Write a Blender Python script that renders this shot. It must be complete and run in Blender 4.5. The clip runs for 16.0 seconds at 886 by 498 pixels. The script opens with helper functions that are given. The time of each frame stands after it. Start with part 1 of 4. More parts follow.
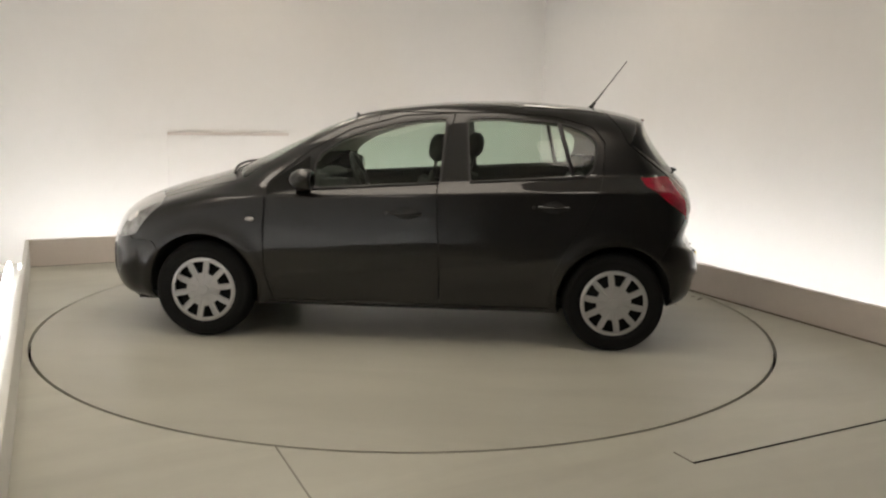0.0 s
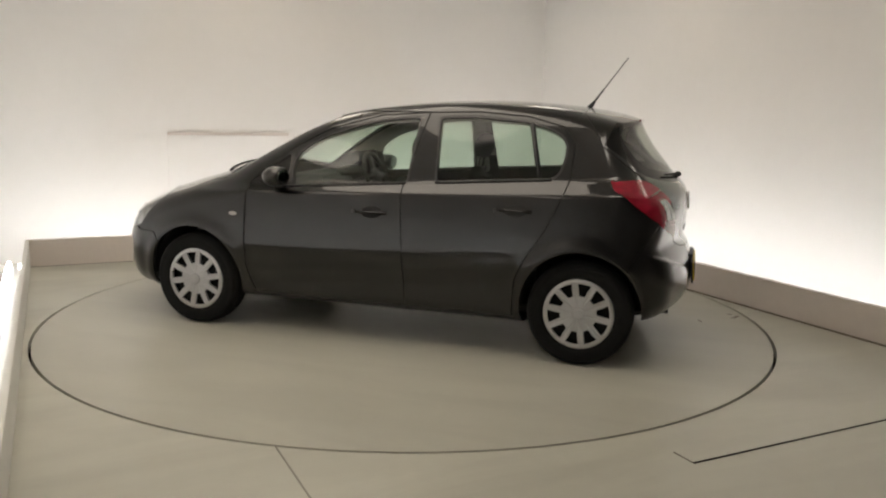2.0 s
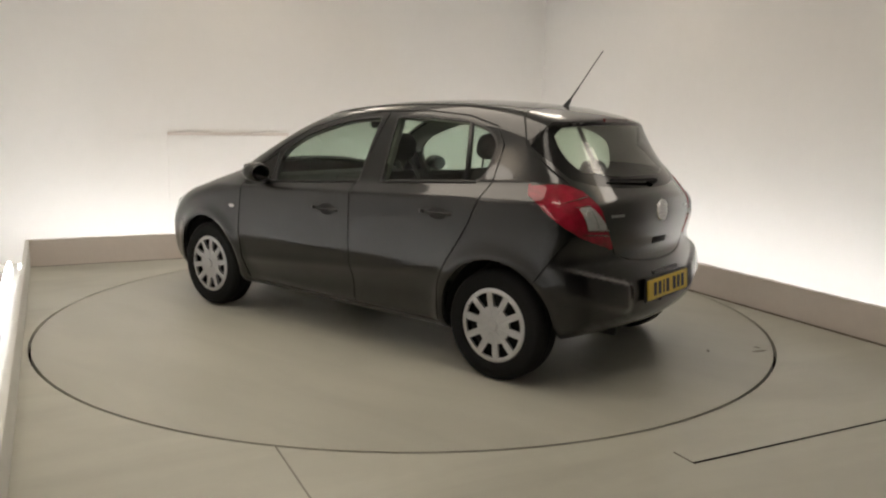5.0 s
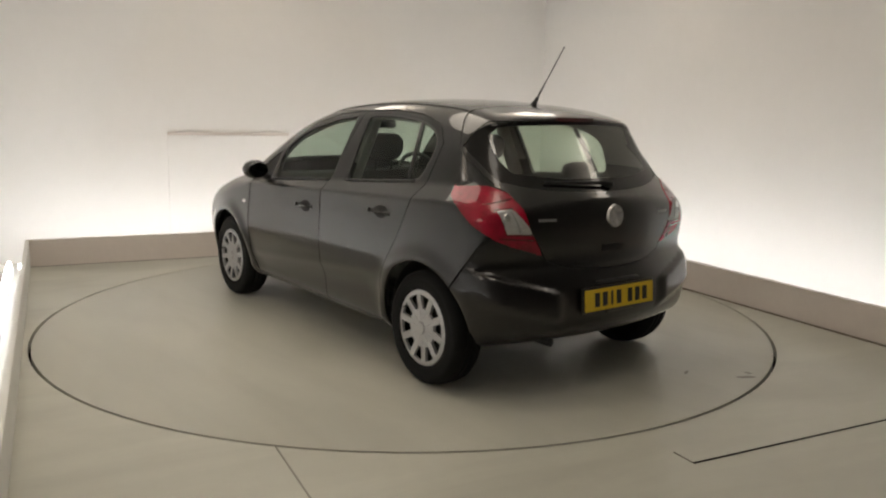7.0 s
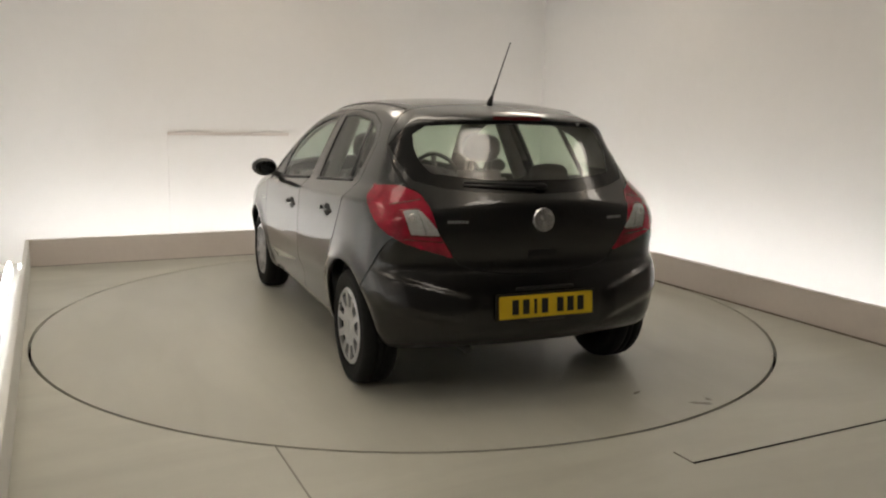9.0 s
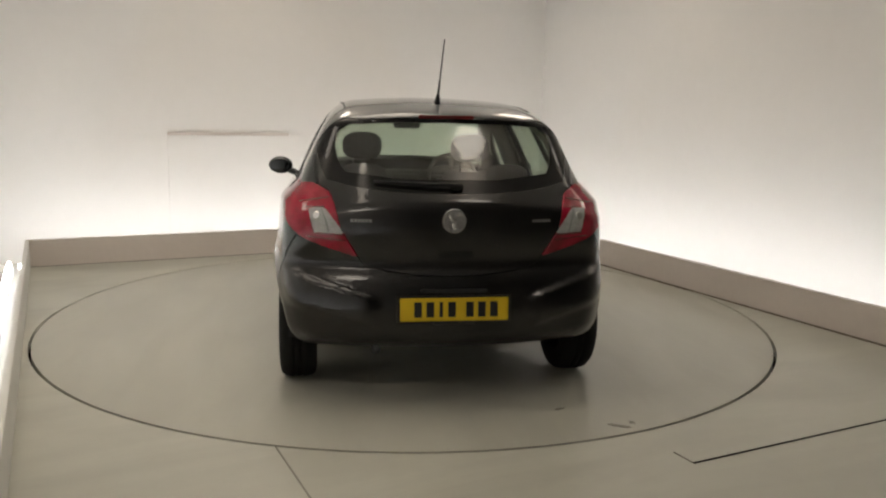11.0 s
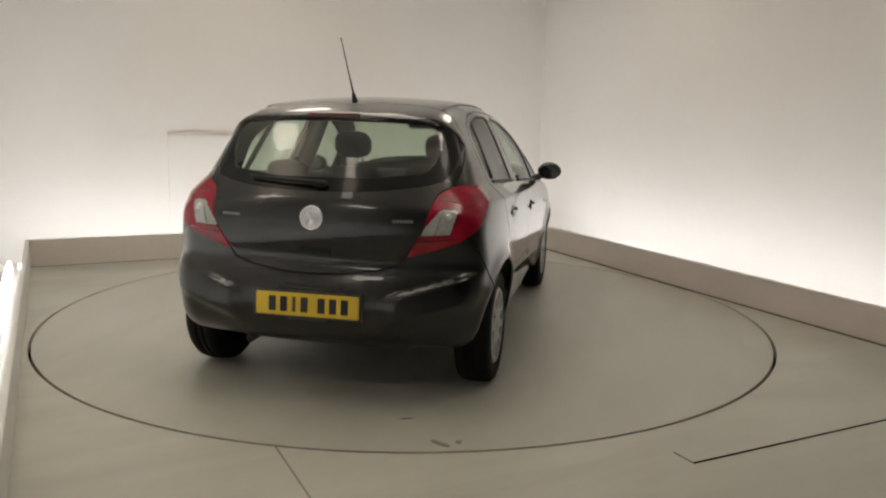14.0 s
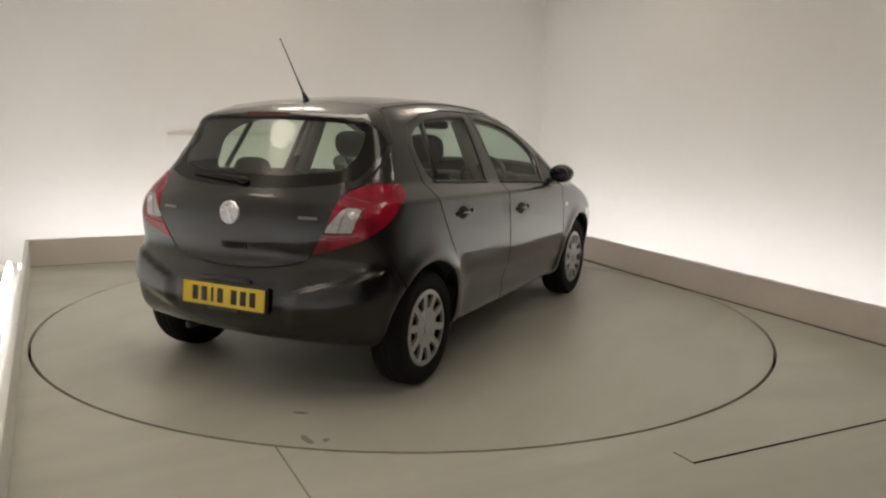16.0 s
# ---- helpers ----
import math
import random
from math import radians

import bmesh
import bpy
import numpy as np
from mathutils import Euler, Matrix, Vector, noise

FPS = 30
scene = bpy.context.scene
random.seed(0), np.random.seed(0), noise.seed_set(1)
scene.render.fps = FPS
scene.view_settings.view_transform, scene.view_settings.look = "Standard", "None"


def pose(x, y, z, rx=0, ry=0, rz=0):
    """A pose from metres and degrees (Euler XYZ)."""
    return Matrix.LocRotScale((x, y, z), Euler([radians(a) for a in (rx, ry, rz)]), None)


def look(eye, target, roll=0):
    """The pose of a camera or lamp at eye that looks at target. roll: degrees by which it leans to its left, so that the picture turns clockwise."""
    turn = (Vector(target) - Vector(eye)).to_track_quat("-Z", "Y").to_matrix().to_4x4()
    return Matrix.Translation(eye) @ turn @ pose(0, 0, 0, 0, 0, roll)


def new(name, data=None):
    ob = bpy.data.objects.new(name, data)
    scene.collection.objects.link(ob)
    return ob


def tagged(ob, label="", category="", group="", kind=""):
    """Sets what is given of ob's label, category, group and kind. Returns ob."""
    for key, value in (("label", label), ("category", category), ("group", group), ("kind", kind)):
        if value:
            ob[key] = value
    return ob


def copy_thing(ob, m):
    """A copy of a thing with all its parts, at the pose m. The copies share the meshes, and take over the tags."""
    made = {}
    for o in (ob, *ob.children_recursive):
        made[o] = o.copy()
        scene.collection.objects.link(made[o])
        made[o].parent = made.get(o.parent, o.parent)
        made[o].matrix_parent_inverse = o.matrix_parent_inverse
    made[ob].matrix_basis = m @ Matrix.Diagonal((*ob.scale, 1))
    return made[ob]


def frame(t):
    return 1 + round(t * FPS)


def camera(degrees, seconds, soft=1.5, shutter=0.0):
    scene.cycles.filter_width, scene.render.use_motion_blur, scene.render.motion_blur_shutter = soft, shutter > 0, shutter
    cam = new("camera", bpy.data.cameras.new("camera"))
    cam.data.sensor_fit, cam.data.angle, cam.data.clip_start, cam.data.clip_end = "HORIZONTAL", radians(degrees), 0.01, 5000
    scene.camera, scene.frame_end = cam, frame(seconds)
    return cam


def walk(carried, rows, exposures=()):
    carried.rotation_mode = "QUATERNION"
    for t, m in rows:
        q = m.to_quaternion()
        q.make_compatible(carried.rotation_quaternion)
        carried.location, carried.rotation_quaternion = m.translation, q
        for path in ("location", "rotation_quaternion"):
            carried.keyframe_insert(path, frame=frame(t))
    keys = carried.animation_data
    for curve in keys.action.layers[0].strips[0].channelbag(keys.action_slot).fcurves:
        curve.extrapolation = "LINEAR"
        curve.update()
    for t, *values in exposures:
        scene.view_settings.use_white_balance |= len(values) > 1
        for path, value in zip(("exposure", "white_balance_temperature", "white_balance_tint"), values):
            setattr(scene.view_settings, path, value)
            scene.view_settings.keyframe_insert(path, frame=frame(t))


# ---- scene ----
import collections

# ---- camera: stands still on a tripod ----
cam = camera(57.96, 16.0, soft=2.2)
EYE = Vector((0.230, -5.586, 1.400))
TILT = radians(9.58)
stand = look(EYE, EYE + Vector((0, math.cos(TILT), -math.sin(TILT))), 1.18)
walk(cam, [(0.0, stand), (16.0, stand)], exposures=[(0.0, 0.39), (4.0, 0.35), (8.0, 0.28), (12.0, 0.23), (16.0, 0.18)])

# ---- world: a closed studio, so only a faint grey beyond the walls ----
world = bpy.data.worlds.new("world")
scene.world = world
world.use_nodes = True
world.node_tree.nodes["Background"].inputs[0].default_value = (0.05, 0.05, 0.05, 1)

# plan of the studio: axes turned by 26.2 degrees against the camera's
ROOM = 26.2
A_LEFT, A_RIGHT, B_BACK, B_FRONT = -2.465, 2.455, 2.66, -9.0
KERB_H, GAP, CEIL = 0.24, 0.92, 3.3
TABLE_R = 2.43
TURN_0, TURN_RATE = 176.456, -7.0542      # degrees, degrees per second
CAR_OFF = (-0.058, 0.0045)


def room(a, b, z=0.0):
    """Room axes to world."""
    c, s = math.cos(radians(ROOM)), math.sin(radians(ROOM))
    return Vector((a * c - b * s, a * s + b * c, z))

# ---- materials ----
def mat(name, base=(0.5, 0.5, 0.5), rough=0.5, metal=0.0, var=0.0, scale=6.0, bump=0.0, bscale=60.0, coat=0.0,
        trans=0.0, emit=0.0, ior=1.45, rvar=0.0, spec=0.5, island=0.0):
    m = bpy.data.materials.new(name)
    m.use_nodes = True
    nt = m.node_tree
    b = nt.nodes["Principled BSDF"]
    b.inputs["Base Color"].default_value = (*base, 1)
    b.inputs["Roughness"].default_value = rough
    b.inputs["Metallic"].default_value = metal
    b.inputs["Coat Weight"].default_value = coat
    b.inputs["Coat Roughness"].default_value = 0.04
    b.inputs["Transmission Weight"].default_value = trans
    b.inputs["IOR"].default_value = ior
    b.inputs["Specular IOR Level"].default_value = spec
    if emit:
        b.inputs["Emission Color"].default_value = (*base, 1)
        b.inputs["Emission Strength"].default_value = emit
    tc = nt.nodes.new("ShaderNodeTexCoord")
    if var or rvar:
        n1 = nt.nodes.new("ShaderNodeTexNoise")
        n1.inputs["Scale"].default_value, n1.inputs["Detail"].default_value = scale, 4
        n2 = nt.nodes.new("ShaderNodeTexNoise")
        n2.inputs["Scale"].default_value, n2.inputs["Detail"].default_value = scale * 14, 3
        for n in (n1, n2):
            nt.links.new(tc.outputs["Object"], n.inputs["Vector"])
        mix = nt.nodes.new("ShaderNodeMath")
        mix.operation = "MULTIPLY_ADD"
        mix.inputs[1].default_value = 0.35
        nt.links.new(n2.outputs["Fac"], mix.inputs[0])
        nt.links.new(n1.outputs["Fac"], mix.inputs[2])
        if var:
            ramp = nt.nodes.new("ShaderNodeMapRange")
            ramp.inputs["From Min"].default_value, ramp.inputs["From Max"].default_value = 0.45, 0.9
            ramp.inputs["To Min"].default_value, ramp.inputs["To Max"].default_value = 1 - var, 1 + var
            nt.links.new(mix.outputs[0], ramp.inputs["Value"])
            mul = nt.nodes.new("ShaderNodeVectorMath")
            mul.operation = "SCALE"
            mul.inputs[0].default_value = base
            nt.links.new(ramp.outputs[0], mul.inputs["Scale"])
            nt.links.new(mul.outputs[0], b.inputs["Base Color"])
        if rvar:
            r2 = nt.nodes.new("ShaderNodeMapRange")
            r2.inputs["From Min"].default_value, r2.inputs["From Max"].default_value = 0.4, 0.95
            r2.inputs["To Min"].default_value, r2.inputs["To Max"].default_value = max(rough - rvar, 0.02), rough + rvar
            nt.links.new(mix.outputs[0], r2.inputs["Value"])
            nt.links.new(r2.outputs[0], b.inputs["Roughness"])
    if bump:
        n3 = nt.nodes.new("ShaderNodeTexNoise")
        n3.inputs["Scale"].default_value, n3.inputs["Detail"].default_value = bscale, 3
        nt.links.new(tc.outputs["Object"], n3.inputs["Vector"])
        bp = nt.nodes.new("ShaderNodeBump")
        bp.inputs["Strength"].default_value, bp.inputs["Distance"].default_value = bump, 0.004
        nt.links.new(n3.outputs["Fac"], bp.inputs["Height"])
        nt.links.new(bp.outputs[0], b.inputs["Normal"])
    return m


def glass_mat(name, tint, rough=0.0, gloss=1.0):
    """A thin pane: tinted see-through with a mirror coat by Fresnel."""
    m = bpy.data.materials.new(name)
    m.use_nodes = True
    nt = m.node_tree
    nt.nodes.remove(nt.nodes["Principled BSDF"])
    tr = nt.nodes.new("ShaderNodeBsdfTransparent")
    tr.inputs[0].default_value = (*tint, 1)
    gl = nt.nodes.new("ShaderNodeBsdfGlossy")
    gl.inputs["Roughness"].default_value = rough
    lw = nt.nodes.new("ShaderNodeLayerWeight")
    lw.inputs[0].default_value = 0.5
    pw = nt.nodes.new("ShaderNodeMath")
    pw.operation = "POWER"
    pw.inputs[1].default_value = 5.0
    nt.links.new(lw.outputs["Facing"], pw.inputs[0])
    fr = nt.nodes.new("ShaderNodeMath")
    fr.operation = "MULTIPLY_ADD"
    fr.inputs[1].default_value, fr.inputs[2].default_value = 0.9, 0.07 * gloss
    nt.links.new(pw.outputs[0], fr.inputs[0])
    mx = nt.nodes.new("ShaderNodeMixShader")
    nt.links.new(fr.outputs[0], mx.inputs[0])
    nt.links.new(tr.outputs[0], mx.inputs[1])
    nt.links.new(gl.outputs[0], mx.inputs[2])
    nt.links.new(mx.outputs[0], nt.nodes["Material Output"].inputs[0])
    return m


def streaks(m, low=0.86):
    """Broad drawn-out dirt over a painted floor, on top of the fine variation."""
    nt = m.node_tree
    b = nt.nodes["Principled BSDF"]
    src = b.inputs["Base Color"].links[0].from_socket
    tc = nt.nodes.new("ShaderNodeTexCoord")
    mp = nt.nodes.new("ShaderNodeMapping")
    mp.inputs["Scale"].default_value = (0.7, 2.6, 1.0)
    n = nt.nodes.new("ShaderNodeTexNoise")
    n.inputs["Scale"].default_value, n.inputs["Detail"].default_value, n.inputs["Distortion"].default_value = 1.1, 5, 0.6
    r = nt.nodes.new("ShaderNodeMapRange")
    r.inputs["From Min"].default_value, r.inputs["From Max"].default_value = 0.36, 0.62
    r.inputs["To Min"].default_value, r.inputs["To Max"].default_value = low, 1.04
    v = nt.nodes.new("ShaderNodeVectorMath")
    v.operation = "SCALE"
    nt.links.new(tc.outputs["Object"], mp.inputs[0])
    nt.links.new(mp.outputs[0], n.inputs["Vector"])
    nt.links.new(n.outputs["Fac"], r.inputs["Value"])
    nt.links.new(src, v.inputs[0])
    nt.links.new(r.outputs[0], v.inputs["Scale"])
    nt.links.new(v.outputs[0], b.inputs["Base Color"])


WALL = mat("wall_paint", (0.82, 0.797, 0.768), 0.7, var=0.02, scale=0.7, bump=0.03, bscale=30)
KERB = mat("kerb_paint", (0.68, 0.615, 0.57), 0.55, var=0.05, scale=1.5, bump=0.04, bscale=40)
# one paint twice: fixed floor lightened, turntable darkened to even out the light
FLOOR = mat("floor_paint_lifted", (0.515, 0.507, 0.437), 0.36, var=0.05, scale=0.9, bump=0.03, bscale=50, rvar=0.08)
TABLE = mat("floor_paint_dimmed", (0.462, 0.454, 0.392), 0.36, var=0.05, scale=0.8, bump=0.03, bscale=50, rvar=0.08)
streaks(FLOOR, 0.90)
streaks(TABLE, 0.95)
GROOVE = mat("groove_dark", (0.012, 0.010, 0.008), 0.9, spec=0.05)
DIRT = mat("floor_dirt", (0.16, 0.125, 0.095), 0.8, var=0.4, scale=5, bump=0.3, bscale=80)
SCUFF = mat("rubber_scuff", (0.25, 0.235, 0.20), 0.6, var=0.25, scale=9)
# grey in place of missing light on the unseen hall behind the camera
HALL_SHADE = mat("hall_shade", (0.44, 0.425, 0.40), 0.9, var=0.15, scale=2)
CEILING = mat("ceiling_paint", (0.80, 0.77, 0.72), 0.8, var=0.03, scale=1)
LED = mat("led_tube", (0.93, 0.97, 1.0), 0.4, emit=17.0)
PANEL = mat("lamp_diffuser", (1.0, 0.90, 0.78), 0.4, emit=4.0)
SOFT = mat("softbox_cloth", (1.0, 0.89, 0.75), 0.6, emit=2.1)
PAINT = mat("car_paint", (0.0165, 0.0163, 0.0165), 0.30, metal=0.9, coat=1.0, var=0.10, scale=300, spec=0.12)
TRIM = mat("black_plastic", (0.018, 0.018, 0.018), 0.45, var=0.1, scale=20, bump=0.1, bscale=400)
GAPM = mat("panel_gap", (0.006, 0.006, 0.006), 0.8)
LINER = mat("wheel_arch_felt", (0.012, 0.012, 0.012), 0.95)
GLASS = glass_mat("tinted_glass", (0.68, 0.77, 0.70), 0.0, 0.5)
PRIVACY = glass_mat("rear_screen_glass", (0.66, 0.72, 0.62), 0.07, 1.5)
BLACKGLASS = mat("black_glass", (0.006, 0.006, 0.006), 0.09, spec=0.32)
RED = mat("red_lens", (0.27, 0.004, 0.020), 0.12, spec=0.35, coat=0.5, var=0.35, scale=14)
DARKRED = mat("dark_red_lens", (0.09, 0.004, 0.006), 0.15, coat=1.0)
CLEAR = mat("clear_lens", (0.38, 0.37, 0.365), 0.15, coat=1.0, var=0.15, scale=60)
HEADGLASS = mat("headlamp_glass", (0.24, 0.24, 0.245), 0.10, coat=1.0, var=0.6, scale=9)
KERB_GLOW = mat("kerb_glow", (0.78, 0.77, 0.74), 0.5, var=0.03, scale=3)
CHROME = mat("chrome", (0.80, 0.80, 0.81), 0.24, metal=0.9)
DULL = mat("dull_chrome", (0.22, 0.22, 0.22), 0.4, metal=0.5)
# near-black tint stands in for the dark surroundings in the door mirrors
MIRROR = mat("mirror_glass", (0.10, 0.105, 0.11), 0.03, metal=1.0)
YELLOW = mat("plate_yellow", (0.72, 0.50, 0.02), 0.4, var=0.04, scale=8)
INK = mat("plate_ink", (0.015, 0.015, 0.015), 0.5)
TYRE = mat("tyre_rubber", (0.008, 0.008, 0.008), 0.8, spec=0.25, var=0.15, scale=12, bump=0.15, bscale=200)
COVER = mat("wheel_cover_silver", (0.46, 0.465, 0.475), 0.32, metal=0.5, var=0.05, scale=15)
FABRIC = mat("seat_fabric", (0.04, 0.039, 0.038), 0.9, var=0.15, scale=20)
LINING = mat("dark_lining", (0.03, 0.03, 0.03), 0.85, var=0.1, scale=20)
HEADLINER = mat("headliner_cloth", (0.36, 0.35, 0.32), 0.95, var=0.05, scale=30)
# ---- building helpers ----
def finish(bm, name, material, parent=None, label="", smooth=False):
    me = bpy.data.meshes.new(name)
    bmesh.ops.recalc_face_normals(bm, faces=bm.faces[:])
    bm.to_mesh(me)
    bm.free()
    for m in material if isinstance(material, (list, tuple)) else [material]:
        me.materials.append(m)
    if smooth:
        me.shade_smooth()
    ob = new(name, me)
    if parent:
        ob.parent = parent
    return tagged(ob, label)


def part(name, bm, material, parent, label="", smooth=False):
    return finish(bm, name, material, parent, label, smooth)


def box(bm, x0, x1, y0, y1, z0, z1, m=None, bevel=0.0):
    r = bmesh.ops.create_cube(bm, size=1)
    t = Matrix.Translation(((x0 + x1) / 2, (y0 + y1) / 2, (z0 + z1) / 2)) @ Matrix.Diagonal((x1 - x0, y1 - y0, z1 - z0, 1))
    bmesh.ops.transform(bm, matrix=(m or Matrix()) @ t, verts=r["verts"])
    if bevel:
        es = list({e for v in r["verts"] for e in v.link_edges})
        bmesh.ops.bevel(bm, geom=es, offset=bevel, segments=2, affect="EDGES", clamp_overlap=True)
    return bm


def tube(bm, a, b, r0, r1=None, n=12):
    a, b = Vector(a), Vector(b)
    d = b - a
    m = Matrix.Translation((a + b) / 2) @ d.to_track_quat("Z", "Y").to_matrix().to_4x4()
    bmesh.ops.create_cone(bm, cap_ends=True, segments=n, radius1=r0, radius2=r0 if r1 is None else r1, depth=d.length, matrix=m)
    return bm


ROT = Matrix.Rotation(radians(ROOM), 4, "Z")


def room_box(name, a0, a1, b0, b1, z0, z1, material, label, category, kind="structure", bevel=0.0):
    bm = bmesh.new()
    box(bm, a0, a1, b0, b1, z0, z1, bevel=bevel)
    ob = finish(bm, name, material)
    ob.matrix_world = ROT
    return tagged(ob, label, category, kind=kind)


# ---- the studio ----
def studio():
    # fixed floor round the turntable: a rectangle with a round hole
    bm = bmesh.new()
    n = 128
    ring, outer = [], []
    for i in range(n):
        t = 2 * math.pi * i / n
        ring.append((math.cos(t) * (TABLE_R + 0.010), math.sin(t) * (TABLE_R + 0.010)))
        c, s = math.cos(t), math.sin(t)
        k = min((A_RIGHT if c > 0 else -A_LEFT) / max(abs(c), 1e-6), B_BACK / max(s, 1e-6) if s > 0 else 2.9 / max(-s, 1e-6))
        outer.append((c * k, s * k))
    top, bot, out = [], [], []
    for (x, y), (u, v) in zip(ring, outer):
        top.append(bm.verts.new((x, y, 0)))
        bot.append(bm.verts.new((x, y, -0.05)))
        out.append(bm.verts.new((u, v, 0)))
    for i in range(n):
        j = (i + 1) % n
        bm.faces.new((top[i], top[j], out[j], out[i]))
        bm.faces.new((bot[i], bot[j], top[j], top[i]))
    box(bm, A_LEFT, A_RIGHT, B_FRONT, -2.9, -0.05, 0.0)
    corners = [(A_LEFT, -2.9), (A_RIGHT, -2.9), (A_RIGHT, B_BACK), (A_LEFT, B_BACK)]
    for cx, cy in corners:
        near = sorted(out, key=lambda w: (w.co.x - cx) ** 2 + (w.co.y - cy) ** 2)[:2]
        if min((w.co - Vector((cx, cy, 0))).length for w in near) > 1e-4:
            bm.faces.new((near[0], near[1], bm.verts.new((cx, cy, 0))))
    ob = finish(bm, "floor", FLOOR)
    ob.matrix_world = ROT
    tagged(ob, "grey beige painted studio floor with round turntable cut-out", "floor", kind="structure")
    # dark pit under the gap
    room_box("groove_bed", -2.445, 2.445, -2.445, 2.445, -0.12, -0.06, GROOVE, "dark bed under the turntable gap", "gap")
    # joints of the access hatch in the fixed floor
    def joint(name, a0, a1, b0, b1, m=GROOVE):
        room_box(name, a0, a1, b0, b1, -0.004, 0.0035, m, "thin dark joint between floor panels", "joint")
    joint("floor_joint_1", -1.473, -1.467, -4.2, -1.945, SCUFF)
    joint("floor_joint_3", 0.055, 0.059, -2.78, -2.67, SCUFF)
    joint("floor_joint_2", 0.055, A_RIGHT, -2.792, -2.784)
    # kerbs
    k = 0.03
    room_box("kerb_back", A_LEFT - k, A_RIGHT + k, B_BACK, B_BACK + k, -0.1, KERB_H, KERB, "low beige painted kerb board along the back edge", "kerb", bevel=0.004)
    room_box("kerb_right", A_RIGHT, A_RIGHT + k, B_FRONT, B_BACK, -0.1, KERB_H, KERB, "low beige painted kerb board along the side edge", "kerb", bevel=0.004)
    # left kerb is off-white to carry the tube glow spilling over its edge
    room_box("kerb_left", A_LEFT - k, A_LEFT, B_FRONT, B_BACK, -0.1, KERB_H, KERB_GLOW, "low kerb board hiding the lights, their glow painted off-white", "kerb", bevel=0.004)
    # trough floor, walls, ceiling
    z0 = -0.12
    a0, a1, b1 = A_LEFT - GAP, A_RIGHT + GAP, B_BACK + GAP
    room_box("trough_floor", a0 - 0.2, a1 + 0.2, B_FRONT - 0.2, b1 + 0.2, z0 - 0.1, z0 - 0.004, WALL, "white painted floor of the light trough", "floor")
    room_box("wall_back", a0, a1, b1, b1 + 0.15, z0, CEIL, WALL, "plain white painted studio back wall lit from below", "wall")
    room_box("wall_hatch", -1.165, 1.30, b1 - 0.012, b1 + 0.01, z0, 1.128, WALL, "flush white hatch board in the back wall", "panel", bevel=0.003)
    room_box("hatch_trim", -1.165, 0.10, b1 - 0.022, b1 - 0.002, 1.131, 1.160, KERB, "thin beige batten over the hatch board", "trim", bevel=0.003)
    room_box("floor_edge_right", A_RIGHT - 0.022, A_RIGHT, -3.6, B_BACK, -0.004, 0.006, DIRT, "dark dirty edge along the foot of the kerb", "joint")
    room_box("floor_edge_back", A_LEFT, A_RIGHT - 0.022, B_BACK - 0.008, B_BACK, -0.004, 0.005, SCUFF, "dark dirty edge along the foot of the kerb", "joint")
    # the hall pieces are unseen, greyed so that the car mirrors less light
    room_box("wall_hall", a1, a1 + 0.15, B_FRONT, -2.3, z0, CEIL, HALL_SHADE, "unseen hall side wall, its lack of light painted grey", "wall")
    room_box("wall_right", a1, a1 + 0.15, -2.3, b1 + 0.15, z0, CEIL, WALL, "plain white painted studio side wall lit from below", "wall")
    room_box("wall_left", a0 - 0.15, a0, B_FRONT, b1 + 0.15, z0, CEIL, WALL, "plain white painted studio side wall", "wall")
    room_box("wall_front", a0 - 0.15, a1 + 0.15, B_FRONT - 0.15, B_FRONT, z0, CEIL, HALL_SHADE, "unseen hall wall behind the studio, its lack of light painted grey", "wall")
    room_box("ceiling", a0 - 0.15, a1 + 0.15, -3.2, b1 + 0.15, CEIL, CEIL + 0.1, CEILING, "off-white studio ceiling", "ceiling")
    room_box("ceiling_hall", a0 - 0.15, a1 + 0.15, B_FRONT - 0.15, -3.2, CEIL, CEIL + 0.1, HALL_SHADE, "unseen hall ceiling, its lack of light painted grey", "ceiling")


def led_strip(a0, b0, a1, b1):
    root = tagged(new("strip_light"), "white glowing tube light lying behind the kerb", "strip light", "trough lights")
    bm = bmesh.new()
    tube(bm, room(a0, b0, -0.015), room(a1, b1, -0.015), 0.018)
    part("tube", bm, LED, root, smooth=True)
    bm = bmesh.new()
    d = (room(a1, b1) - room(a0, b0))
    m = Matrix.Translation(room((a0 + a1) / 2, (b0 + b1) / 2, -0.075)) @ Matrix.Rotation(math.atan2(d.y, d.x), 4, "Z")
    box(bm, -d.length / 2, d.length / 2, -0.03, 0.03, -0.05, 0.04, m)
    part("batten", bm, WALL, root)


def ceiling_lamp(a, b, r=0.30):
    root = tagged(new("ceiling_light"), "round warm white drum lamp hung under the ceiling", "ceiling light", "ceiling lights")
    root.matrix_world = Matrix.Translation(room(a, b, CEIL)) @ ROT
    bm = bmesh.new()
    tube(bm, (0, 0, -0.30), (0, 0, -0.20), r * 0.94, r, n=40)
    part("shade", bm, PANEL, root, "glowing warm white drum shade")
    bm = bmesh.new()
    tube(bm, (0, 0, -0.19), (0, 0, 0), 0.008, n=8)
    part("stem", bm, WALL, root)
    bm = bmesh.new()
    tube(bm, (0, 0, -0.03), (0, 0, 0), 0.06, n=20)
    part("canopy", bm, WALL, root)


studio()
S = 0.18
led_strip(A_LEFT - 0.1, B_BACK + S, A_RIGHT + 0.1, B_BACK + S)
led_strip(A_RIGHT + S, -2.0, A_RIGHT + S, B_BACK + 0.05)
led_strip(A_LEFT - S, -6.2, A_LEFT - S, B_BACK + 0.32)
